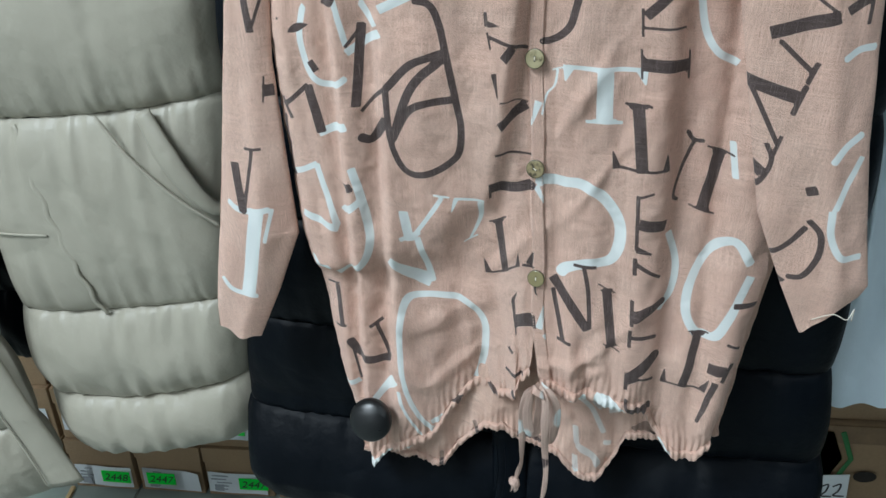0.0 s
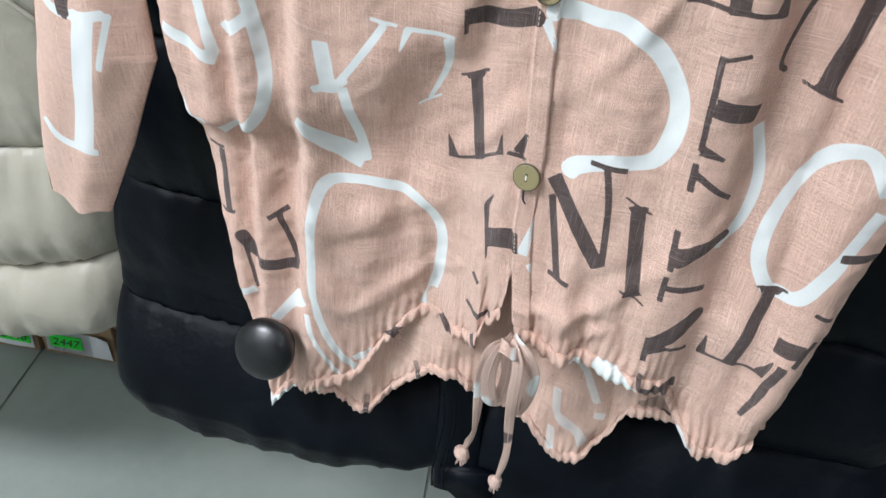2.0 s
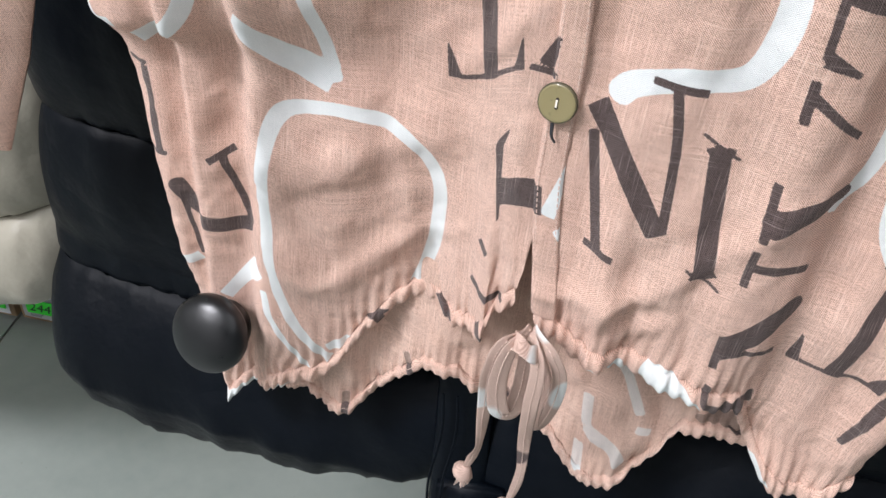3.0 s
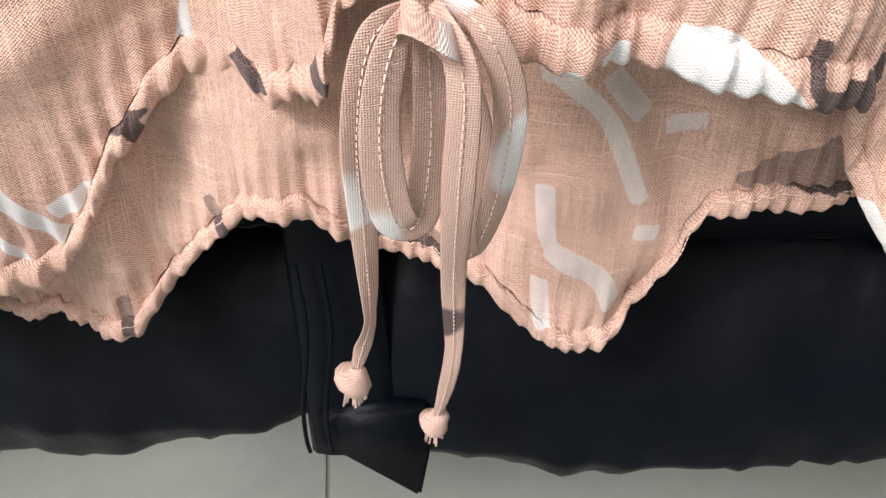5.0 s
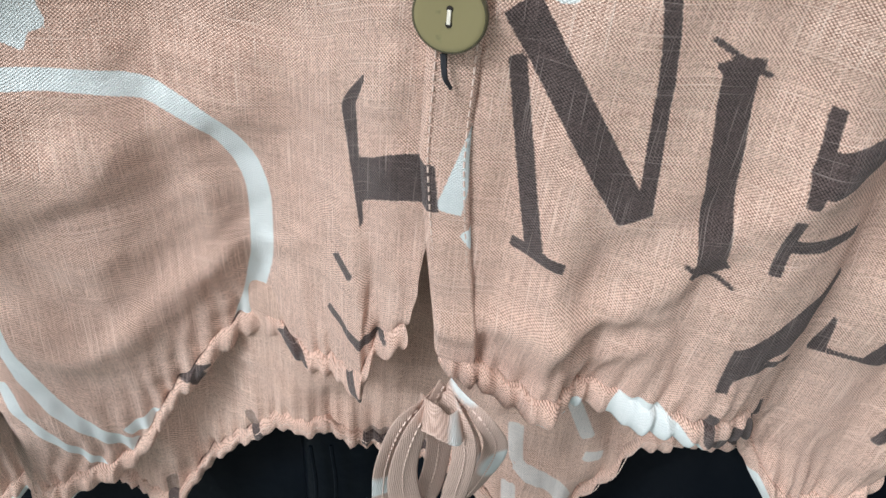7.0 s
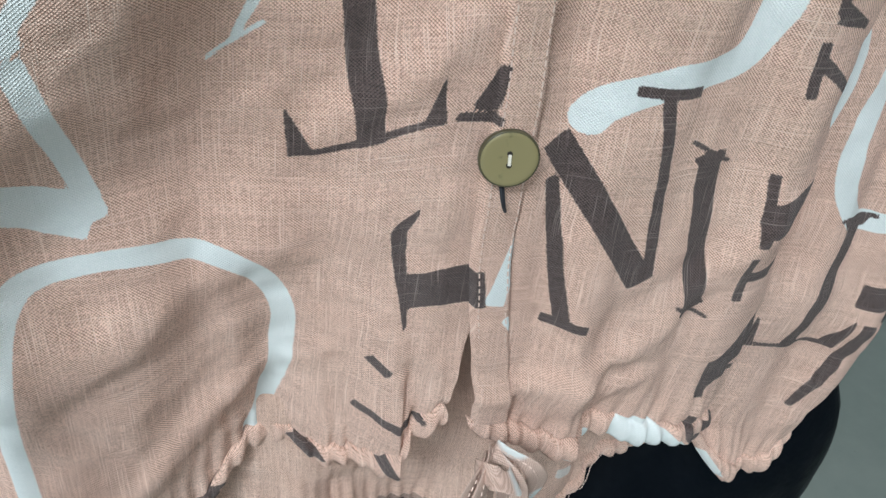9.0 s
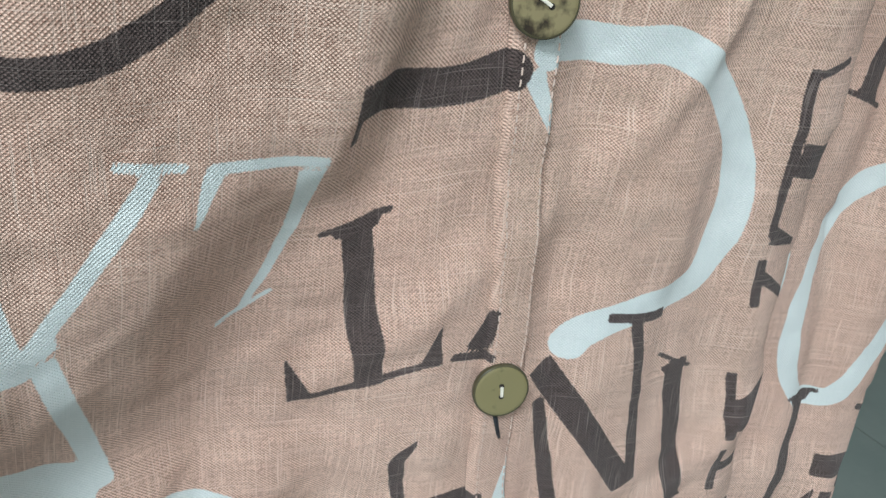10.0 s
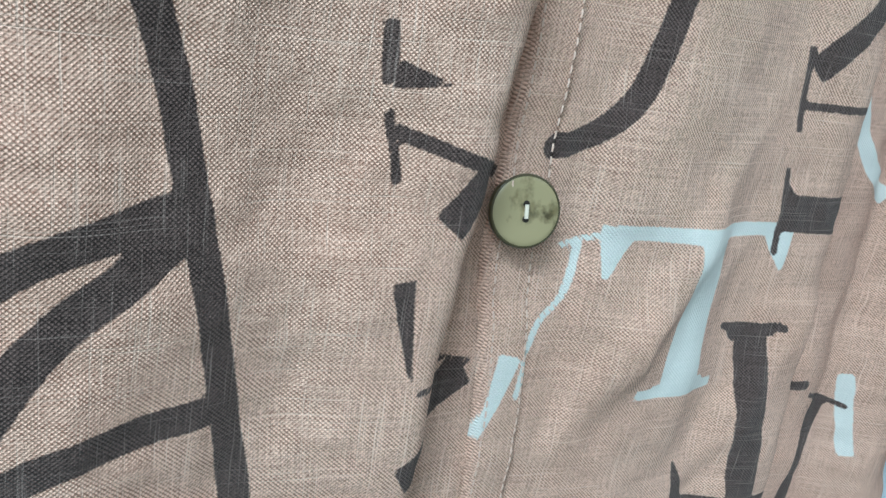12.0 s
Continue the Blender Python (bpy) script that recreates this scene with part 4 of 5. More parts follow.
drawstring("bow_loop", [(0.013, -0.019, 0.654), (0.021, -0.028, 0.651), (0.027, -0.025, 0.634), (0.0275, -0.018, 0.606), (0.024, -0.015, 0.588), (0.021, -0.017, 0.598), (0.022, -0.020, 0.625), (0.015, -0.022, 0.648)],
           [0.006, 0.008, 0.008, 0.0085, 0.009, 0.0085, 0.008, 0.006], [0, -25, -15, 10, 25, 15, 10, 0], "drooping bow loop")
drawstring("bow_wrap", [(0.006, -0.022, 0.650), (0.008, -0.029, 0.654), (0.013, -0.031, 0.652), (0.016, -0.026, 0.648), (0.014, -0.021, 0.646)],
           [0.008, 0.009, 0.0095, 0.009, 0.008], [80, 80, 80, 80, 80], "wrapped middle of the bow")
knot((-0.004, -0.004, 0.529), 0.0050, 2.0)
knot((0.0213, 0.003, 0.496), 0.0046, 3.0)
under(part("loose_thread", sweep([(0.196, -0.058, 0.752), (0.206, -0.066, 0.762), (0.216, -0.066, 0.758), (0.221, -0.062, 0.764), (0.223, -0.058, 0.752)], [0.0007, 0.0007], 0.0007, 6), THREAD), blouse)
under(part("button_thread_end", sweep([(0.0045, -0.006, 0.738), (0.0050, -0.0075, 0.734), (0.0065, -0.0068, 0.731)], [0.0014, 0.0008], 0.0008, 6), INK), blouse)


# ---- security tag ----
def security_tag():
    holder = thing("security_tag", "black plastic dome security tag pinned through the blouse hem", "security tag", (-0.1425, 0.018, 0.560))
    m = Matrix.Translation((-0.1345, 0.010, 0.582)) @ pose(0, 0, 0, 64, 4, -16)
    arc = [(0.0196 * math.cos(a), 0.003 + 0.0085 * math.sin(a)) for a in np.linspace(0, math.pi / 2 - 0.02, 16)]
    under(part("dome", lathe([(0.0180, -0.002), (0.0192, -0.0012), (0.0196, 0.0005), (0.0196, 0.0022)] + arc, 64, m), TAG, None, "smooth satin black dome", True), holder)
    under(part("back_cup", lathe([(0.0110, -0.016), (0.0130, -0.014), (0.0135, -0.009), (0.0135, -0.007)], 32, m), TAG, None, "", True), holder)


security_tag()


# ---- quilted jackets ----
def baffle(name, left, right, low, high, plane, deep, material, parent, seed, label="", cols=120, thick=0.06, rows=44, flare=None, square=6):
    """One stuffed chamber: a flattened ring between two seam lines, puffed out and creased at the seams."""
    k = np.arange(2 * cols)
    f = np.where(k < cols, k / (cols - 1), (2 * cols - 1 - k) / (cols - 1))
    side = np.where(k < cols, -1.0, 1.0)
    r = np.linspace(0, 1, rows)[:, None]
    x0 = left(0.5 * (low(0) + high(0))) + (right(0.5 * (low(1) + high(1))) - left(0.5 * (low(0) + high(0)))) * f
    z = high(f) + (low(f) - high(f)) * r
    x = left(z) + (right(z) - left(z)) * f
    puff = np.clip(np.sin(math.pi * r), 0, 1) ** 0.55
    belly = (1 - np.abs(2 * f - 1) ** square) ** 0.5
    seam = 1 - puff
    creases = ripple(x, r * 0.010, 0.013, seed) * np.clip(seam + 0.06, 0, 1) * 0.55 + ripple(x, z, 0.05, seed + 1) * 0.16 + ripple(x + 0.5 * z, z * 0.5, 0.02, seed + 2) * 0.09
    y = plane(x) - (0 if flare is None else flare(x, z)) + side * belly * (thick * 0.42 + deep * puff * (1 + creases)) + (1 - puff) * 0.0
    y = y + side * belly * 0.0022 * ripple(x, r * 0.004, 0.006, seed + 3) * np.clip(seam * 1.2 - 0.1, 0, 1)
    z = z + 0.0016 * ripple(x, z * 0.2, 0.02, seed + 4) * (1 - seam)
    x = x + (0.006 * puff) * np.sign(f - 0.5) * np.clip(np.abs(2 * f - 1) * 12 - 11, 0, 1)
    return sheet(name, np.stack([x, y, z], -1), material, parent, label, wrap=True)


def seam_line(a, b, sag=0.0):
    return lambda f: a + (b - a) * f - sag * np.sin(np.pi * np.asarray(f))


def jacket(holder, left, right, seams, plane, deep, material, seed, thick=0.06, flare=None, square=6):
    for k in range(len(seams) - 1):
        baffle("baffle", left, right, seams[k + 1], seams[k], plane, deep, material, holder, seed + 7 * k, thick=thick, flare=flare, square=square)


black_jacket = thing("black_puffer_jacket", "black quilted nylon puffer jacket hanging behind the blouse", "jacket", (0, 0.10, 1.30))
black_plane = lambda x: 0.098 - np.where(np.asarray(x) > 0, 0.20, 0.12) * x


def black_hem(a, b):
    """The uneven hem with its two corners at the zip."""
    return lambda f: np.interp(f, [0, 0.14, 0.32, 0.43, 0.47, 0.50, 0.54, 0.66, 1], [0.424, 0.409, 0.414, 0.434, 0.446, 0.446, 0.430, 0.426, 0.470])


jacket(black_jacket, lambda z: np.interp(z, [0.40, 0.50, 0.64, 0.95, 1.25], [-0.280, -0.286, -0.274, -0.262, -0.19]),
       lambda z: np.interp(z, [0.43, 0.52, 0.66, 0.95, 1.25], [0.262, 0.276, 0.262, 0.25, 0.19]),
       [seam_line(1.26, 1.26), seam_line(1.10, 1.11), seam_line(0.96, 0.98), seam_line(0.85, 0.87), seam_line(0.735, 0.755, 0.005), seam_line(0.622, 0.642, 0.006), seam_line(0.515, 0.545, 0.010), black_hem(0, 0)],
       black_plane, 0.014, BLACK, 50, 0.055, lambda x, z: 0.034 * np.clip((0.535 - z) / 0.09, 0, 1), 18)
under(part("zip_flap", sweep([(-0.010, 0.062, 1.2), (-0.014, 0.056, 0.90), (-0.014, 0.056, 0.62), (-0.010, 0.052, 0.53), (-0.004, 0.028, 0.446)], [0.030, 0.030, 0.030, 0.032, 0.034], 0.010, 14, None, 14), BLACK, None, "stitched front flap", True), black_jacket)
corner = bmesh.new()
vs = [corner.verts.new(c) for c in ((-0.018, 0.026, 0.468), (-0.016, 0.022, 0.454), (0.020, 0.018, 0.420), (0.023, 0.020, 0.450), (0.023, 0.026, 0.470))]
face = corner.faces.new(vs)
out = bmesh.ops.extrude_face_region(corner, geom=[face])
for v in out["geom"]:
    if isinstance(v, bmesh.types.BMVert):
        v.co.y += 0.012
bmesh.ops.recalc_face_normals(corner, faces=corner.faces[:])
bmesh.ops.bevel(corner, geom=corner.edges[:], offset=0.002, segments=2, affect="EDGES")
under(part("hem_corner", corner, BLACK, None, "pointed lower corner of the front", True), black_jacket)
flap_stitch = []
for off in (-0.013, -0.021):
    flap_stitch.append([(off + 0.0015 * math.sin(z * 90), 0.0205 + 0.30 * max(0.0, z - 0.46), z) for z in np.linspace(0.53, 0.455, 40)])
for line in flap_stitch:
    bm = sweep(line, [0.0016, 0.0016], 0.0012, 6, None, 2)
    under(part("flap_seam", bm, BLACK), black_jacket)

beige_jacket = thing("beige_puffer_jacket", "cream beige quilted nylon puffer jacket with a slanted pocket", "jacket", (-0.40, 0.16, 1.30))
beige_plane = lambda x: 0.165 - 0.10 * (x + 0.40)
beige_left = lambda z: np.interp(z, [0.37, 0.51, 0.69, 0.95, 1.25], [-0.515, -0.550, -0.548, -0.53, -0.46])
beige_right = lambda z: np.interp(z, [0.45, 0.62, 0.85, 1.0, 1.25], [-0.285, -0.282, -0.270, -0.27, -0.34])
jacket(beige_jacket, beige_left, beige_right,
       [seam_line(1.26, 1.26), seam_line(1.12, 1.13), seam_line(0.97, 1.0), seam_line(0.805, 0.845, 0.006), seam_line(0.585, 0.634, 0.004), seam_line(0.478, 0.535, 0.016), seam_line(0.392, 0.456, 0.012)],
       beige_plane, 0.021, BEIGE, 90, 0.07)


def beige_y(x, z, lift):
    return float(beige_plane(x)) - 0.0325 - lift


under(part("pocket_welt", sweep([(-0.345, beige_y(-0.345, 0.83, 0.012), 0.829), (-0.325, beige_y(-0.325, 0.79, 0.022), 0.795), (-0.305, beige_y(-0.305, 0.755, 0.022), 0.762), (-0.288, beige_y(-0.288, 0.74, 0.016), 0.742), (-0.272, beige_y(-0.272, 0.735, 0.006), 0.738)], [0.016, 0.022, 0.020, 0.014, 0.010], 0.010, 14), BEIGE, None, "slanted padded pocket edge", True), beige_jacket)
under(part("pocket_seam", sweep([(-0.392, beige_y(-0.392, 0.82, 0.012), 0.822), (-0.360, beige_y(-0.36, 0.78, 0.0185), 0.784), (-0.320, beige_y(-0.32, 0.74, 0.0195), 0.748), (-0.285, beige_y(-0.285, 0.72, 0.014), 0.722)], [0.0035, 0.0035], 0.004, 8), BEIGE, None, "", True), beige_jacket)
seam_pts = [(-0.482 + 0.05 * u + 0.002 * math.sin(u * 40), beige_y(-0.48 + 0.05 * u, 0.7, 0.0165 - 0.012 * abs(2 * u - 1) ** 3), 0.806 - 0.205 * u) for u in np.linspace(0, 1, 26)]
under(part("side_seam", sweep(seam_pts, [0.005, 0.006, 0.005], 0.0026, 10, None, 3), BEIGE, None, "puckered upright seam", True), beige_jacket)
under(part("cross_seam", sweep([(-0.540, beige_y(-0.540, 0.69, 0.004), 0.690), (-0.515, beige_y(-0.515, 0.69, 0.0165), 0.694), (-0.468, beige_y(-0.468, 0.69, 0.018), 0.697)], [0.003, 0.003], 0.002, 8), BEIGE, None, "", True), beige_jacket)

beige_flap = thing("beige_quilted_coat", "cream beige quilted coat with stitched front edge, hanging open", "coat", (-0.70, 0.16, 1.30))
jacket(beige_flap, lambda z: np.interp(z, [0.25, 0.6, 1.25], [-0.92, -0.94, -0.80]), lambda z: np.interp(z, [0.28, 0.37, 0.475, 0.60, 0.70, 1.25], [-0.575, -0.560, -0.580, -0.596, -0.606, -0.62]),
       [seam_line(1.26, 1.26), seam_line(1.06, 1.08), seam_line(0.86, 0.88), seam_line(0.68, 0.70), seam_line(0.52, 0.535), seam_line(0.405, 0.425, 0.004), seam_line(0.285, 0.318, 0.008)],
       lambda x: 0.165 + 0 * x, 0.020, BEIGE, 150, 0.06)
under(part("front_edge", sweep([(-0.628, 0.118, 1.2), (-0.612, 0.112, 0.80), (-0.585, 0.110, 0.62), (-0.558, 0.110, 0.50), (-0.538, 0.112, 0.43), (-0.522, 0.114, 0.372)], [0.035, 0.038, 0.040, 0.042, 0.046, 0.050], 0.012, 14), BEIGE, None, "flat stitched front edge", True), beige_flap)
under(part("edge_stitching", sweep([(-0.622, 0.104, 0.80), (-0.598, 0.103, 0.62), (-0.572, 0.103, 0.50), (-0.552, 0.105, 0.43), (-0.540, 0.106, 0.375)], [0.0022, 0.0022], 0.002, 6), BEIGE), beige_flap)

white_jacket = thing("white_jacket", "pale bluish white nylon jacket with soft upright folds", "jacket", (0.42, 0.14, 1.30))


def white_body():
    k = np.arange(240)
    f = np.where(k < 120, k / 119, (239 - k) / 119)
    side = np.where(k < 120, -1.0, 1.0)
    r = np.linspace(0, 1, 120)[:, None]
    low = np.interp(f, [0, 0.09, 0.17, 0.3, 1], [0.568, 0.556, 0.560, 0.60, 0.62])
    z = 1.26 + (low - 1.26) * r
    x = np.interp(z, [0.55, 0.66, 0.84, 0.95, 1.26], [0.270, 0.262, 0.246, 0.22, 0.26]) + f * np.interp(z, [0.55, 1.26], [0.42, 0.30])
    belly = (1 - np.abs(2 * f - 1) ** 6) ** 0.5
    fold = 0.007 * np.sin(x * 95 + 2 * ripple(x, z * 0.2, 0.06, 61)) + 0.007 * ripple(x + 0.35 * z, z * 0.35, 0.03, 62) + 0.0015 * ripple(x, z, 0.011, 63)
    y = 0.118 + side * belly * (0.030 + fold)
    sheet("body", np.stack([x, y, z], -1), WHITE, white_jacket, "", wrap=True)
    for u, w in ((0.085, 0.004), (0.30, 0.005)):
        zs = np.linspace(1.10, 0.585, 40)
        xs = np.interp(zs, [0.55, 0.66, 0.84, 0.95, 1.26], [0.270, 0.262, 0.246, 0.22, 0.26]) + u * np.interp(zs, [0.55, 1.26], [0.42, 0.30])
        line = [(a, 0.118 - (1 - abs(2 * u - 1) ** 6) ** 0.5 * (0.030 + 0.007 * math.sin(a * 95)) - 0.003, c) for a, c in zip(xs, zs)]
        under(part("seam", sweep(line, [w, w], 0.006, 8, None, 2), WHITE, None, "", True), white_jacket)


white_body()
olive_coat = thing("olive_coat", "dark olive quilted coat hanging between two jackets", "coat", (-0.27, 0.26, 1.30))
jacket(olive_coat, lambda z: -0.40 + 0 * z, lambda z: -0.20 + 0 * z, [seam_line(1.24, 1.24), seam_line(1.05, 1.05), seam_line(0.93, 0.93), seam_line(0.84, 0.84), seam_line(0.75, 0.75), seam_line(0.68, 0.68)], lambda x: 0.26 + 0 * x, 0.016, OLIVE, 200, 0.05)
# Black filler added to stand for the shade between the cream jackets.
gap_filler = thing("dark_gap_filler", "added black quilted filler that darkens the gap between two cream jackets", "coat", (-0.58, 0.28, 1.30))
jacket(gap_filler, lambda z: -0.66 + 0 * z, lambda z: -0.50 + 0 * z, [seam_line(1.24, 1.24), seam_line(1.02, 1.02), seam_line(0.84, 0.84), seam_line(0.68, 0.68), seam_line(0.54, 0.54), seam_line(0.44, 0.44)], lambda x: 0.28 + 0 * x, 0.016, BLACK, 230, 0.05)


# ---- rail and hangers, above the garments ----
rail = thing("clothes_rail", "chromed steel clothes rail carrying the hanging garments", "clothes rail", (0, 0.16, 0))
turn = pose(0, 0, 0, 0, 90, 0)
under(part("bar", lathe([(0.016, -1.7), (0.016, 1.7)], 24, Matrix.Translation((0, 0.16, 1.42)) @ turn), STEEL, None, "", True), rail)
for px in (-1.65, 1.65):
    under(part("post", lathe([(0.06, 0.0), (0.06, 0.012), (0.018, 0.016), (0.018, 1.42)], 24, Matrix.Translation((px, 0.16, 0))), STEEL, None, "", True), rail)


def hanger(x, y, wide):
    ob = thing("coat_hanger", "plain wooden coat hanger on the rail", "hanger", (x, 0.16, 1.42), "hangers on the rail")
    under(part("hook", sweep([(x, 0.176, 1.425), (x, 0.16, 1.440), (x, 0.142, 1.425), (x, y, 1.37), (x, y, 1.30)], [0.005, 0.005], 0.005, 8), STEEL, None, "", True), ob)
    under(part("shoulder_bar", sweep([(x - wide, y, 1.225), (x - wide * 0.5, y, 1.275), (x, y, 1.300), (x + wide * 0.5, y, 1.275), (x + wide, y, 1.225)], [0.024, 0.028, 0.03, 0.028, 0.024], 0.014, 10), WOOD, None, "", True), ob)


hanger(0.0, 0.020, 0.15)
hanger(0.03, 0.098, 0.16)
hanger(-0.40, 0.165, 0.12)
hanger(-0.72, 0.165, 0.12)
hanger(0.42, 0.118, 0.13)
hanger(-0.30, 0.26, 0.08)
# hanger for the black filler added in the gap
hanger(-0.58, 0.28, 0.07)


# ---- boxes ----
def writing(text, size, at, facing, material, parent, slant=0.0):
    """Lettering as a thin mesh on a face that looks towards the shop."""
    curve = bpy.data.curves.new("lettering", "FONT")
    curve.body, curve.size, curve.extrude, curve.shear = text, size, 0.0002, slant
    ob = bpy.data.objects.new("lettering", curve)
    scene.collection.objects.link(ob)
    bpy.context.view_layer.update()
    mesh = bpy.data.meshes.new_from_object(ob)
    bpy.data.objects.remove(ob)
    mesh.materials.append(material)
    mesh.transform(Matrix.Translation(at) @ facing)
    return under(new("lettering", mesh), parent)


def shoe_box(x0, x1, z0, z1, y, number, tag_at, lift, seed, depth=0.30, loose=False):
    """A cardboard shoe box with lid, a paper label and a green price sticker."""
    rnd = random.Random(seed)
    box = thing("shoe_box", "brown cardboard shoe box with white label and green price sticker", "box", ((x0 + x1) / 2, y + depth / 2, z0), "shoe boxes under the rail")
    tilt = rnd.uniform(-1.2, 1.2)
    m = Matrix.Translation(((x0 + x1) / 2, y, (z0 + z1) / 2)) @ pose(0, 0, 0, 0, 0, tilt)
    w, h = (x1 - x0) / 2 - 0.002, (z1 - z0) / 2
    under(part("body", block((-w + 0.002, 0.002, -h + 0.0005), (w - 0.002, depth, h - 0.004), 0.0015, m), CARD), box)
    under(part("lid", block((-w, 0, h - 0.032), (w, depth + 0.002, h - 0.0005), 0.0015, m), CARD, None, "slightly dented lid"), box)
    if lift is None:
        return box
    lw, lh = min(w * 0.86, 0.056), 0.0225
    m2 = m @ Matrix.Translation((rnd.uniform(-0.004, 0.004), -0.0012, lift)) @ pose(0, 0, 0, 0, rnd.uniform(-4, 4), 0)
    sheet_bm = bmesh.new()
    bmesh.ops.create_grid(sheet_bm, x_segments=10, y_segments=4, size=1)
    for v in sheet_bm.verts:
        u, t = v.co.x, v.co.y
        v.co = (u * lw, -0.0006 - (0.006 * max(0, u - 0.55) * (1 + t) if loose else 0.0008 * math.sin(u * 4 + seed)), t * lh)
    sheet_bm.transform(m2)
    bmesh.ops.solidify(sheet_bm, geom=sheet_bm.faces[:], thickness=0.0004)
    label = under(part("label", sheet_bm, PAPER, None, "printed white paper label"), box)
    for k in range(5):
        bx, bz = -lw * 0.9 + rnd.random() * lw * 0.3, lh * (0.7 - 0.33 * k)
        under(part("print_bar", block((bx, -0.0024, bz - 0.0011), (bx + lw * rnd.uniform(0.2, 0.55), -0.0018, bz + 0.0011), 0, m2), GREY_INK), label)
    under(part("code_block", block((-lw * 0.78, -0.0026, -lh * 0.8), (-lw * 0.48, -0.0019, -lh * 0.2), 0, m2), GREY_INK), label)
    gw, gh = 0.025, 0.0125
    m3 = m2 @ Matrix.Translation((tag_at * lw, -0.0028, 0.002)) @ pose(0, 0, 0, 0, rnd.uniform(-3, 3), 0)
    sticker = under(part("price_sticker", block((-gw, -0.0006, -gh), (gw, 0.0006, gh), 0.0003, m3), GREEN, None, "fluorescent green price sticker"), box)
    writing(number, 0.021, (0, 0, 0), m3 @ Matrix.Translation((-gw * 0.86, -0.0010, -0.0072)) @ pose(0, 0, 0, 90, 0, 0), INK, sticker, 0.25)
    return box


edges = [-1.015, -0.890, -0.765, -0.645, -0.523, -0.400, -0.276]
numbers = ["2448", "2448", "2448", "2447", "2447", "2447"]
for k in range(6):
    shoe_box(edges[k], edges[k + 1], 0.0, 0.108, 0.462, numbers[k], (0.5, 0.3, 0.45, -0.35, 0.55, -0.2)[k], -0.022, 11 + k, loose=k == 3)
    shoe_box(edges[k], edges[k + 1], 0.108, 0.216, 0.466, numbers[k], (0.3, -0.2, 0.4, 0.1, -0.1, 0.2)[k], -0.012, 31 + k)
    shoe_box(edges[k], edges[k + 1], 0.216, 0.324, 0.470, numbers[k], 0.0, None, 51 + k)


def carton(x0, x1, z0, z1, y, seed, hole=True, label_at=None, green=True):
    """A larger cardboard carton with green printing, a dark disc as hand hole and tape."""
    box = thing("cardboard_carton", "brown cardboard carton with dark green print and worn edges", "box", ((x0 + x1) / 2, y + 0.2, z0), "cartons under the rail")
    under(part("body", block((x0, y, z0), (x1, y + 0.36, z1 - 0.001), 0.003), CARD), box)
    under(part("top_flap", block((x0 + 0.002, y - 0.003, z1 - 0.030), (x1 - 0.002, y - 0.0002, z1 - 0.001), 0.001), CARD_EDGE, None, "scuffed front flap"), box)
    mid = x0 + (x1 - x0) * 0.42
    if green:
        h = z1 - z0
        bm = bmesh.new()
        vs = [bm.verts.new((a, y - 0.0042, b)) for a, b in ((x0 + 0.004, z0 + 0.25 * h), (mid - 0.02, z0 + 0.25 * h), (mid, z0 + 0.62 * h), (mid - 0.02, z1 - 0.010), (x0 + 0.004, z1 - 0.010))]
        bm.faces.new(vs)
        bmesh.ops.solidify(bm, geom=bm.faces[:], thickness=0.0006)
        under(part("green_panel", bm, GREEN_PRINT, None, "dark green printed panel"), box)
        under(part("green_stripe", sweep([(mid - 0.008, y - 0.004, z0 + 0.25 * h), (mid + 0.011, y - 0.004, z0 + 0.62 * h), (mid - 0.008, y - 0.004, z1 - 0.010)], [0.007, 0.007], 0.0010, 6, None, 1), GREEN_PRINT), box)
    if hole:
        # the hole's shaded inside is a flat dark disc on the closed front
        m = Matrix.Translation((mid + 0.035, y - 0.0042, z0 + 0.42 * (z1 - z0))) @ pose(0, 0, 0, 90, 0, 0) @ Matrix.Diagonal((1, 0.62, 1, 1))
        under(part("hand_hole_shade", lathe([(0.015, 0.0), (0.015, 0.0008), (0.002, 0.0010)], 28, m), NEAR_BLACK, None, "flat dark oval standing for the shaded hand hole"), box)
    if label_at is not None:
        lx, lz = label_at
        m = Matrix.Translation((lx, y - 0.006, lz)) @ pose(0, 0, 0, 0, -6, 0)
        label = under(part("label", block((-0.040, -0.0006, -0.026), (0.040, 0.0006, 0.026), 0.0002, m), PAPER, None, "white paper label with marker writing"), box)
        for k in range(3):
            under(part("marker_stroke", sweep([tuple(m @ Vector(c)) for c in ((-0.012 + 0.016 * k, -0.0012, 0.006), (-0.002 + 0.016 * k, -0.0012, 0.010), (-0.004 + 0.016 * k, -0.0012, -0.002), (-0.010 + 0.016 * k, -0.0012, -0.010), (0.004 + 0.016 * k, -0.0012, -0.012))], [0.0026, 0.0026], 0.0006, 6), INK), label)
        under(part("print_bar", block((-0.034, -0.0014, 0.012), (-0.004, -0.0008, 0.015), 0, m), GREY_INK), label)
    return box


carton(0.350, 0.528, 0.0, 0.070, 0.304, 1, False, None, False)
carton(0.355, 0.530, 0.071, 0.214, 0.300, 2, True, (0.425, 0.118))
carton(0.357, 0.532, 0.215, 0.360, 0.302, 3, True, (0.408, 0.250))
carton(0.362, 0.528, 0.361, 0.500, 0.310, 4, False, None, False)
carton(0.538, 0.760, 0.0, 0.155, 0.285, 5, False, None, False)
carton(0.541, 0.740, 0.156, 0.290, 0.270, 6, True, None, False)
carton(0.545, 0.760, 0.291, 0.430, 0.290, 7, False, None, False)

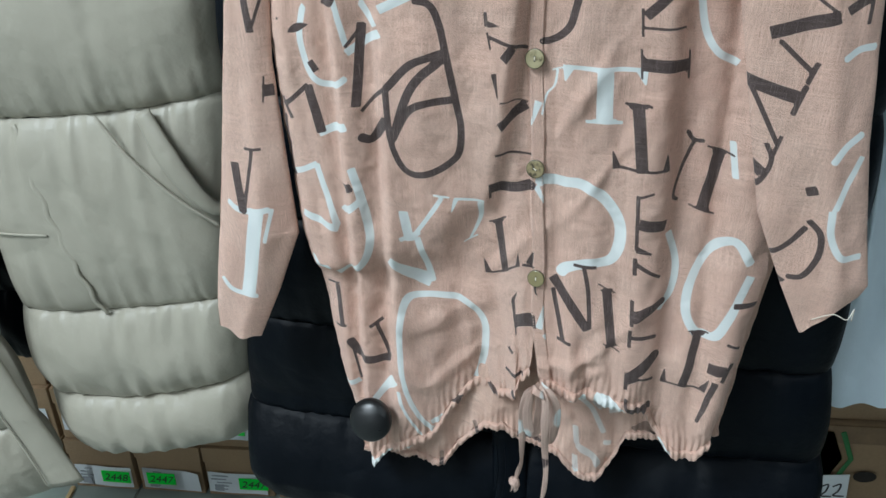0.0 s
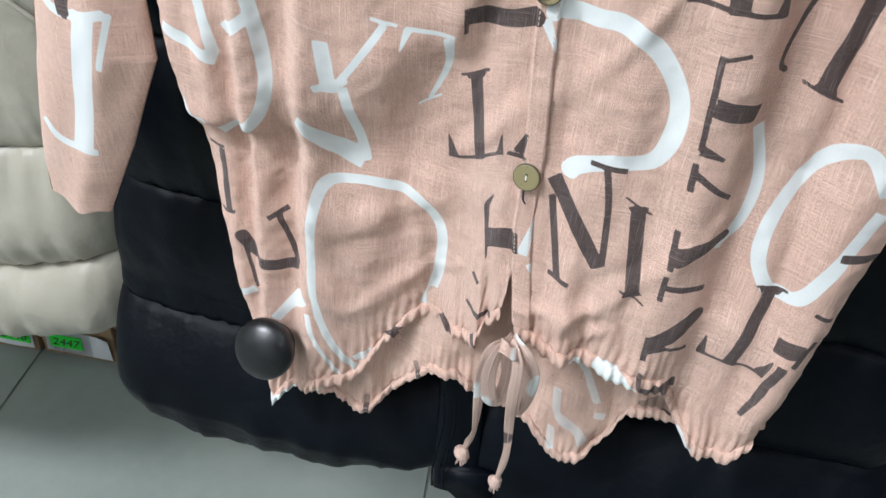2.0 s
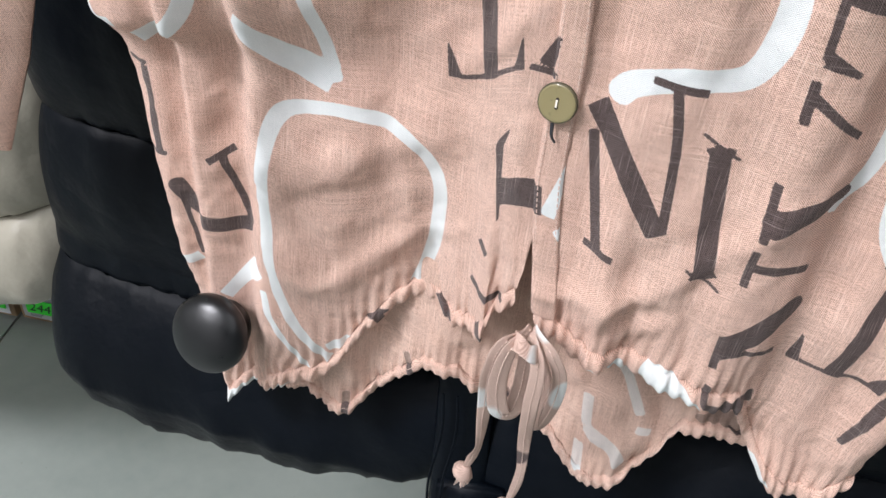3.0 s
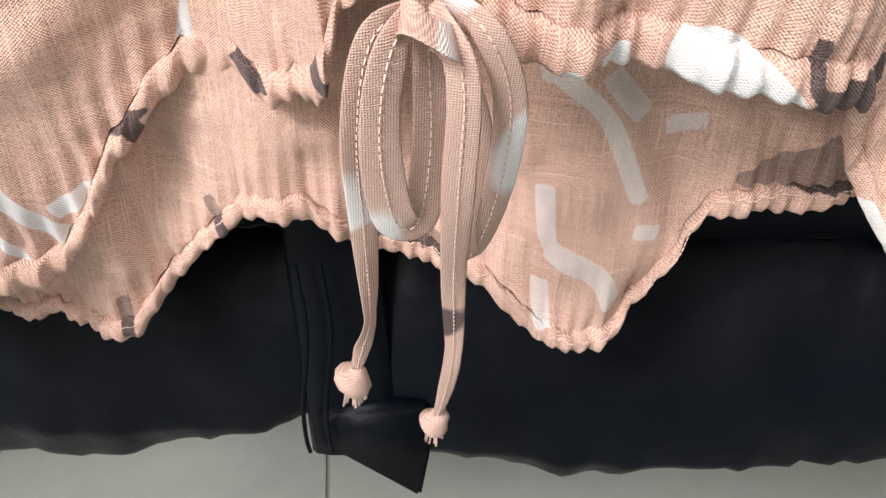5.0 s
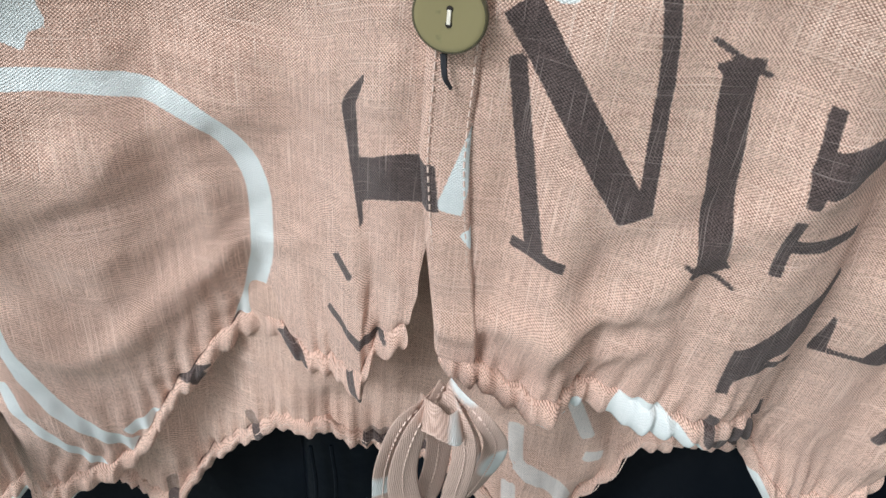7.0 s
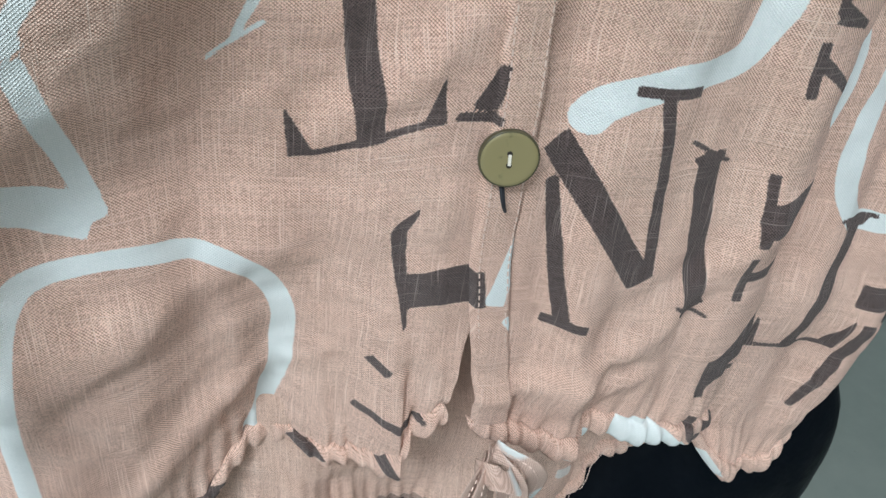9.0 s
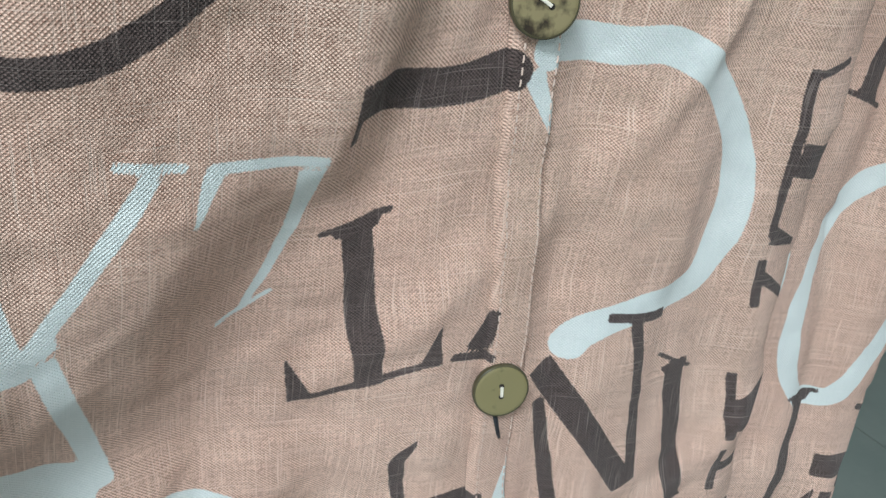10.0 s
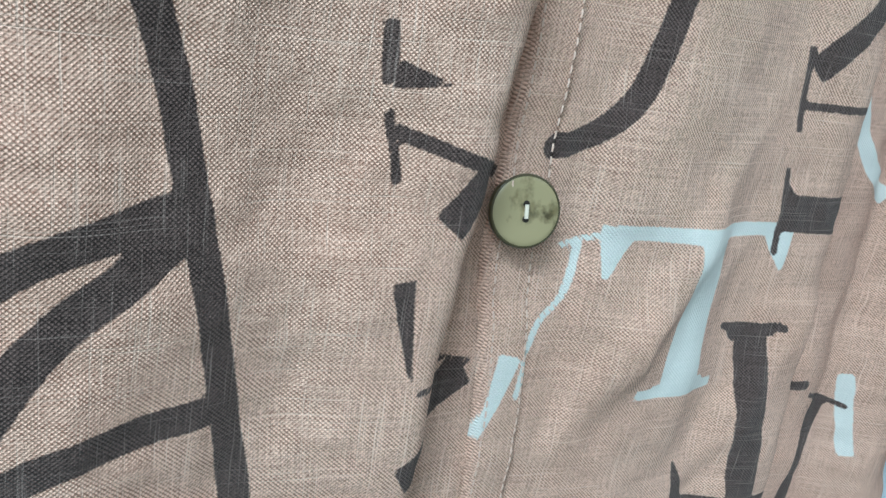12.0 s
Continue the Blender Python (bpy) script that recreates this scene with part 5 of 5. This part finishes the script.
stick = thing("wooden_strip", "thin pale wooden strip lying on the floor tiles", "strip", (-0.760, 0.41, 0))
under(part("strip", block((-0.0035, -0.046, 0.0), (0.0035, 0.046, 0.006), 0.001, Matrix.Translation((-0.7605, 0.412, 0.0)) @ pose(0, 0, 0, 0, 0, 5)), WOOD), stick)
scrap = thing("cardboard_scrap", "beige folded cardboard piece standing on the floor", "cardboard", (-0.30, 0.37, 0))
under(part("upright", block((-0.024, -0.004, 0.0), (0.024, 0.004, 0.075), 0.001, Matrix.Translation((-0.312, 0.372, 0.0)) @ pose(0, 0, 0, -8, 0, -14)), plain("pale_card", (0.50, 0.41, 0.30), 0.85, 0.1, 20, 0.1, 300)), scrap)
# near-black strip along the front foot of the card
under(part("dark_foot_strip", block((-0.026, -0.007, 0.0), (0.026, -0.004, 0.005), 0.001, Matrix.Translation((-0.312, 0.370, 0.0)) @ pose(0, 0, 0, 0, 0, -14)), NEAR_BLACK), scrap)

# ---- ceiling lights ----
GLOW = bpy.data.materials.new("lamp_diffuser")
GLOW.use_nodes = True
GLOW.node_tree.nodes["Principled BSDF"].inputs["Emission Color"].default_value = (0.93, 0.98, 1.0, 1)
GLOW.node_tree.nodes["Principled BSDF"].inputs["Emission Strength"].default_value = 3.0
for lx, ly in LAMPS:
    light = thing("ceiling_light", "flat white ceiling light panel", "ceiling light", (lx, ly, 2.7), "ceiling lights")
    under(part("diffuser", block((lx - 0.58, ly - 0.26, 2.688), (lx + 0.58, ly + 0.26, 2.697), 0.002), GLOW), light)
    for sx in (-1, 1):
        under(part("frame", block((lx + sx * 0.60 - 0.015, ly - 0.275, 2.680), (lx + sx * 0.60 + 0.015, ly + 0.275, 2.699), 0.003), STEEL), light)

# ---- floor tiles ----
floor = tagged(part("floor", block((-3.2, -3.5, -0.12), (3.2, 1.10, -0.0025)), GROUT), "pale grey-green ceramic tile floor with dark joints", "floor", kind="structure")
tile_mesh = None
for i in range(-6, 5):
    for j in range(-6, 2):
        x0, y0 = -0.0375 + 0.61 * i, 0.62 + 0.61 * j
        if tile_mesh is None:
            bm = block((0.0018, 0.0018, -0.010), (0.6082, 0.6082, 0.0), 0.0012)
            tile_mesh = bpy.data.meshes.new("tile")
            bm.to_mesh(tile_mesh)
            bm.free()
            tile_mesh.materials.append(TILE)
        if x0 < -3.2 or x0 + 0.61 > 3.2 or y0 < -3.5 or y0 + 0.61 > 1.3:
            continue
        tile = new("tile", tile_mesh)
        tile.parent = floor
        tile.location = (x0, y0, 0)
